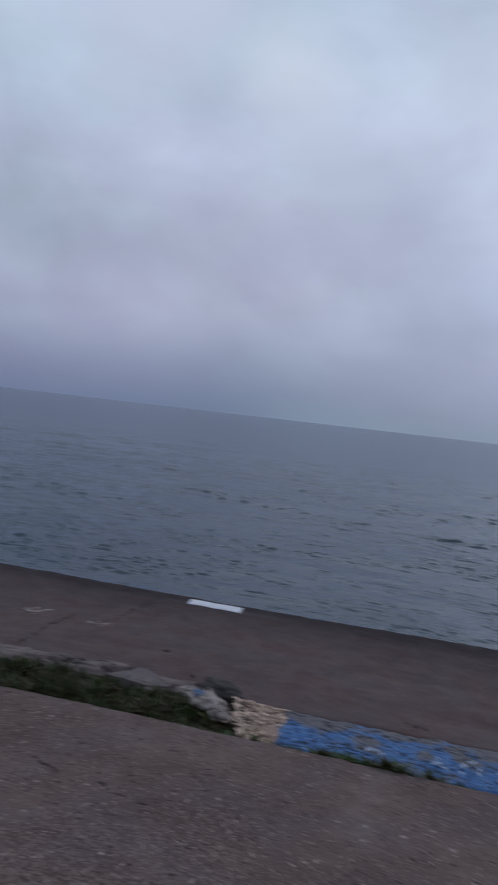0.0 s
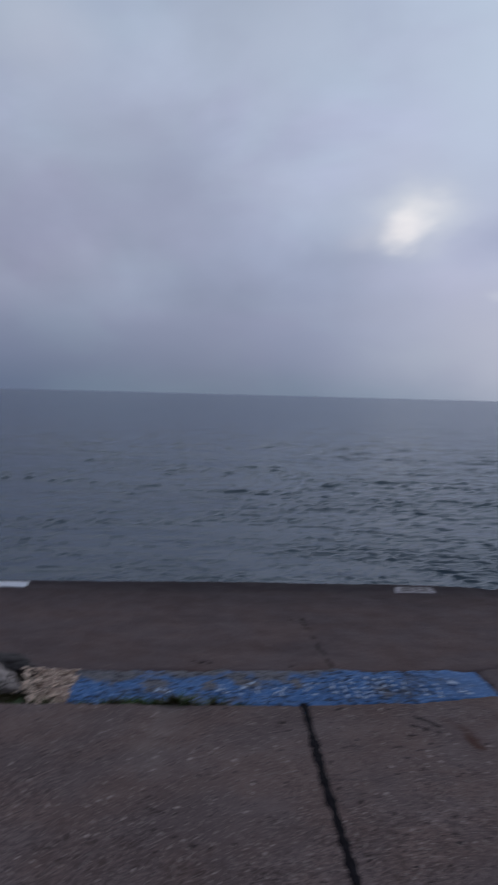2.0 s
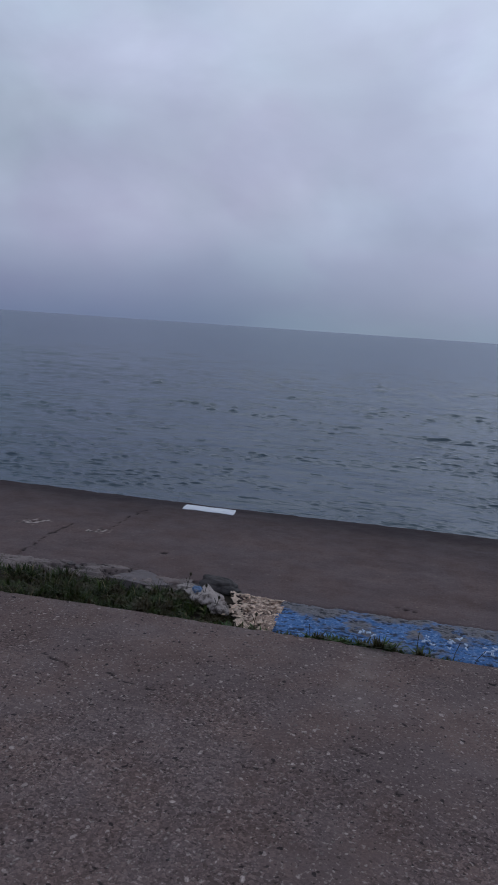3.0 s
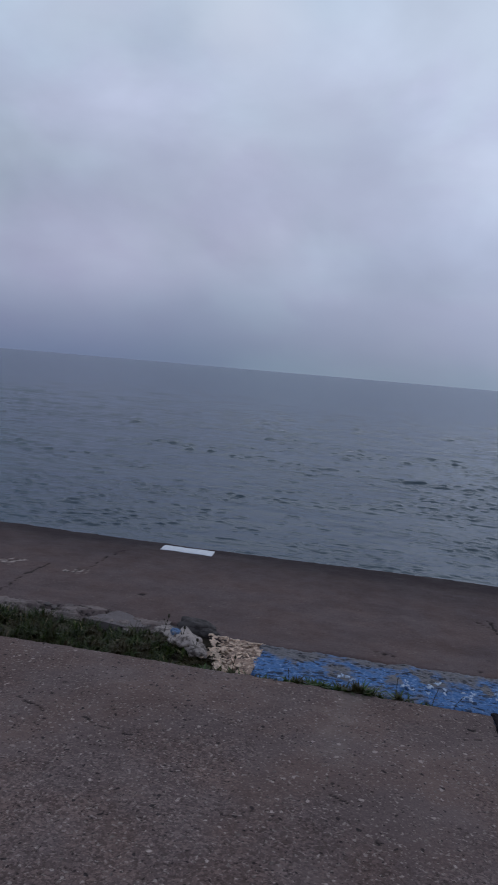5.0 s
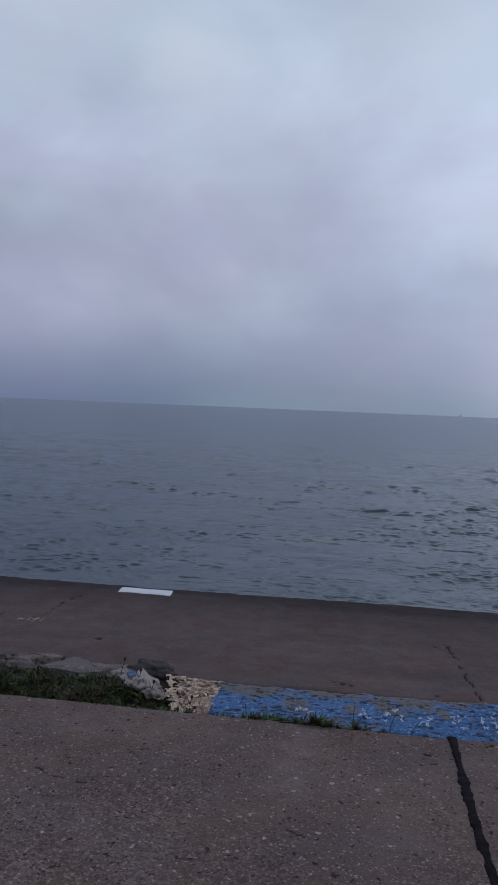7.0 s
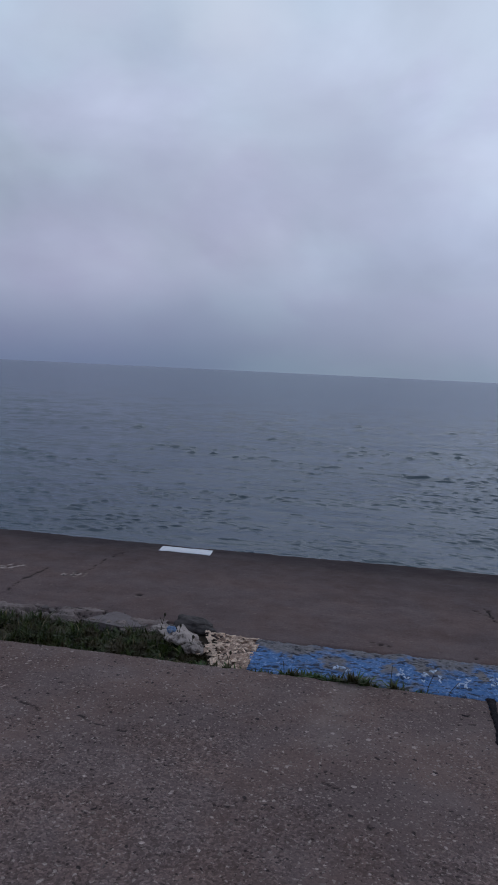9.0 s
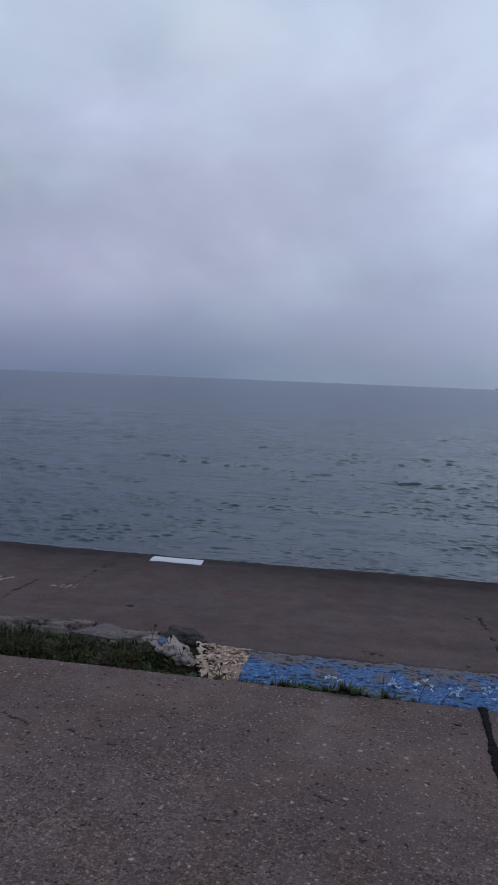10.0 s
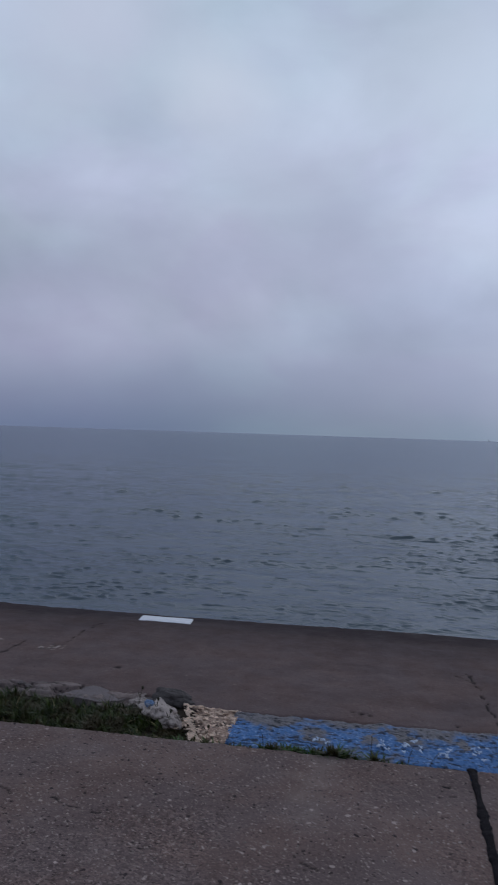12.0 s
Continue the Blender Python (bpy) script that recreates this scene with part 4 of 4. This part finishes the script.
# ---- grass and weeds ----
def blades(name, roots, height, width, rng):
    """Many bent, tapering blades in one mesh."""
    n = len(roots)
    h = height * rng.uniform(0.5, 1.15, n)
    turn = rng.uniform(0, 2 * math.pi, n)
    bend = rng.uniform(0.15, 1.5, n) * h
    lean = np.stack([np.cos(turn), np.sin(turn)], 1)
    side = np.stack([-lean[:, 1], lean[:, 0]], 1)
    w = width * rng.uniform(0.6, 1.3, n)
    rows = []
    for t, k in ((0.0, 0.8), (0.35, 1.0), (0.7, 0.65), (1.0, 0.08)):
        c = roots[:, :2] + lean * (bend * t * t)[:, None]
        z = roots[:, 2] + h * (t - 0.22 * t * t * bend / h)
        for s in (-1, 1):
            q = c + side * (s * w * k / 2)[:, None]
            rows.append(np.concatenate([q, z[:, None]], 1))
    verts = np.stack(rows, 1).reshape(-1, 3)
    base = (np.arange(n) * 8)[:, None, None]
    quads = (base + np.array([[0, 1, 3, 2], [2, 3, 5, 4], [4, 5, 7, 6]])[None]).reshape(-1, 4)
    me = bpy.data.meshes.new(name)
    me.from_pydata(verts.tolist(), [], quads.tolist())
    return me


def build_grass():
    rng = np.random.default_rng(4)
    n = 30000
    x = 0.02 - 3.7 * rng.random(n) ** 1.15
    v = rng.random(n)
    keep = v < np.interp(x, [-3.7, -1.2, -0.7, -0.45, -0.25, 0.0], [0.62, 0.62, 0.60, 0.62, 0.52, 0.34]) + 0.12 * (grain(x * 9, x * 0, 160) - 0.5)
    keep &= fractal(x * 9, v * 6, 2, 161) > 0.30
    x, v = x[keep], v[keep]
    y = near_edge(x) + 0.02 + v * (inner_edge(x) - near_edge(x))
    roots = np.stack([x, y, np.full_like(x, -0.055) + 0.03 * v], 1)
    tall = 0.080 * (0.22 + 1.4 * fractal(x * 10, y * 10, 2, 163)) * np.interp(x, [-0.5, -0.1], [1, 0.55])
    tagged(part("grass", blades("grass", roots, tall, 0.0055, rng), GRASS), "dark green grass growing in the broken strip", "grass", kind="stuff")
    # broad weed leaves among the blades
    pick = rng.random(len(roots)) < 0.13
    tagged(part("weed_leaves", blades("weed_leaves", roots[pick] + np.array([0, 0, 0.012]), tall[pick] * 0.8, 0.017, rng), GRASS), "broad low weed leaves among the grass", "weeds", kind="stuff")
    # thin fringe in the gap along the painted strip
    spots = [(0.30, 0.10, 60, 0.03), (0.46, 0.05, 110, 0.045), (0.56, 0.06, 130, 0.04), (0.68, 0.05, 110, 0.045), (0.78, 0.05, 150, 0.06), (0.86, 0.04, 60, 0.03), (0.97, 0.025, 60, 0.045), (1.12, 0.06, 36, 0.025), (0.08, 0.08, 70, 0.035)]
    at, high = [], []
    for cx, spread, count, tall in spots:
        x = rng.normal(cx, spread * 0.6, count)
        y = near_edge(x) + 0.012 + np.abs(rng.normal(0, 0.012, count))
        at.append(np.stack([x, y, np.full_like(x, -0.025)], 1))
        high.append(np.full(count, tall * 1.3))
    tagged(part("grass_fringe", blades("grass_fringe", np.concatenate(at), np.concatenate(high), 0.012, rng), FRINGE), "short green grass in the joint by the blue strip", "grass", kind="stuff")


build_grass()


def build_stalk(x, y, tall, lean, head):
    """A dry weed stalk with a few bare twigs."""
    weed = tagged(new("weed_stalk"), "thin dry weed stalk rising from the joint", "weed", "weed stalks")
    weed.location = (x, y, -0.03)
    cu = bpy.data.curves.new("stem", "CURVE")
    cu.dimensions, cu.bevel_depth, cu.bevel_resolution = "3D", 0.0016, 1
    lines = [[(0, 0, 0), (lean * 0.3, 0, tall * 0.5), (lean, 0.01, tall)]]
    for k in range(1 if head else 0):
        z = tall * (0.6 + 0.17 * k)
        s = 1 if k % 2 else -1
        lines.append([(lean * 0.5 * z / tall, 0, z), (lean * 0.6 + s * 0.012, 0.004, z + 0.018), (lean * 0.6 + s * 0.02, 0.006, z + 0.034)])
    for pts in lines:
        sp = cu.splines.new("POLY")
        sp.points.add(len(pts) - 1)
        for pt, co in zip(sp.points, pts):
            pt.co = (*co, 1)
    holder = bpy.data.objects.new("stem_curve", cu)
    me = bpy.data.meshes.new_from_object(holder)
    bpy.data.objects.remove(holder)
    part("stem", me, STALK, weed)
    if head:
        bm = bmesh.new()
        bmesh.ops.create_icosphere(bm, subdivisions=2, radius=0.5, matrix=Matrix.LocRotScale((lean, 0.01, tall), None, (0.014, 0.014, 0.022)))
        part("seed_head", bm, STALK, weed)


STALK = plain_mat("dry_stalk", (0.030, 0.028, 0.020, 1), (0.06, 0.05, 0.03, 1), 40.0, 0.8)
for x, y, tall, lean, head in ((0.947, 5.415, 0.14, 0.004, False), (-0.36, 5.8, 0.13, 0.02, True), (-0.22, 5.68, 0.12, 0.01, True), (-0.12, 5.58, 0.1, 0.012, True), (0.12, 5.45, 0.09, 0.01, True),
                               (1.12, 5.43, 0.11, 0.03, False), (1.22, 5.43, 0.09, 0.05, False), (0.42, 5.43, 0.09, -0.01, False), (0.03, 5.44, 0.08, -0.02, False)):
    build_stalk(x, y, tall, lean, head)


# ---- marks on the seawall ----
def mark_sheet(low_left, low_right, up_right, up_left, lift):
    """A coat of paint that follows the seawall's top, with a thin rim."""
    u, v = np.meshgrid(np.linspace(0, 1, 60), np.linspace(0, 1, 26))
    mixed = lambda k: (low_left[k] * (1 - u) + low_right[k] * u) * (1 - v) + (up_left[k] * (1 - u) + up_right[k] * u) * v
    X, Y = mixed(0), mixed(1)
    X = X + (fractal(X * 30, Y * 30, 2, 190) - 0.5) * 0.006
    Z = cap_height(X, Y) + lift
    Z[0] -= lift + 0.004
    Z[-1] -= lift + 0.004
    Z[:, 0] -= lift + 0.004
    Z[:, -1] -= lift + 0.004
    return X, Y, Z, u, v


X, Y, Z, u, v = mark_sheet((-0.995, 7.635), (-0.545, 7.625), (-0.56, 7.79), (-1.005, 7.795), 0.006)
tagged(part("painted_mark", grid_mesh("painted_mark", X, Y, Z), WHITE), "clean white painted rectangle at the seawall's edge", "painted mark")


def build_worn_mark():
    m, g, bsdf, p = material("worn_white_paint")
    n = g.noise(p, 26.0, 4.0, 0.65)
    frame_ = attribute(g, "rim")
    fac = g.span(g.math("MULTIPLY_ADD", frame_, 0.15, n), 0.46, 0.66)
    g.put(g.mix(fac, (0.085, 0.066, 0.068, 1), (0.42, 0.38, 0.39, 1)), bsdf.inputs["Base Color"])
    bsdf.inputs["Roughness"].default_value = 0.75
    X, Y, Z, u, v = mark_sheet((2.40, 7.655), (2.735, 7.675), (2.73, 7.86), (2.43, 7.83), 0.006)
    rim = step(0.14, 0.04, np.minimum(np.minimum(u, 1 - u), v * 0.8))
    tagged(part("worn_mark", grid_mesh("worn_mark", X, Y, Z, {"rim": rim}), m), "worn whitish painted rectangle with a dirty middle", "painted mark")


build_worn_mark()


# ---- far out on the lake ----
def build_ship():
    ship = tagged(new("distant_ship"), "tiny grey ship on the hazy horizon", "ship")
    ship.scale = (0.7, 0.7, 0.7)
    ship.location = (Vector((0.95, 1.75, 4.6)) + Vector((math.sin(radians(7.0)), math.cos(radians(7.0)), 0)) * 3900)
    bm = bmesh.new()
    bmesh.ops.create_cube(bm, size=1, matrix=Matrix.LocRotScale((0, 0, 2), None, (16, 5, 5)))
    for v in bm.verts:
        if v.co.z < 1:
            v.co.x *= 0.75
    part("hull", bm, HULL, ship)
    bm = bmesh.new()
    bmesh.ops.create_cube(bm, size=1, matrix=Matrix.LocRotScale((-1, 0, 8), None, (5, 4, 8)))
    bmesh.ops.bevel(bm, geom=bm.edges[:], offset=0.4, segments=2, affect="EDGES")
    part("wheelhouse", bm, HULL, ship)
    bm = bmesh.new()
    bmesh.ops.create_cone(bm, cap_ends=True, segments=8, radius1=0.6, radius2=0.3, depth=5, matrix=Matrix.Translation((-1, 0, 14)))
    part("mast", bm, HULL, ship)


build_ship()
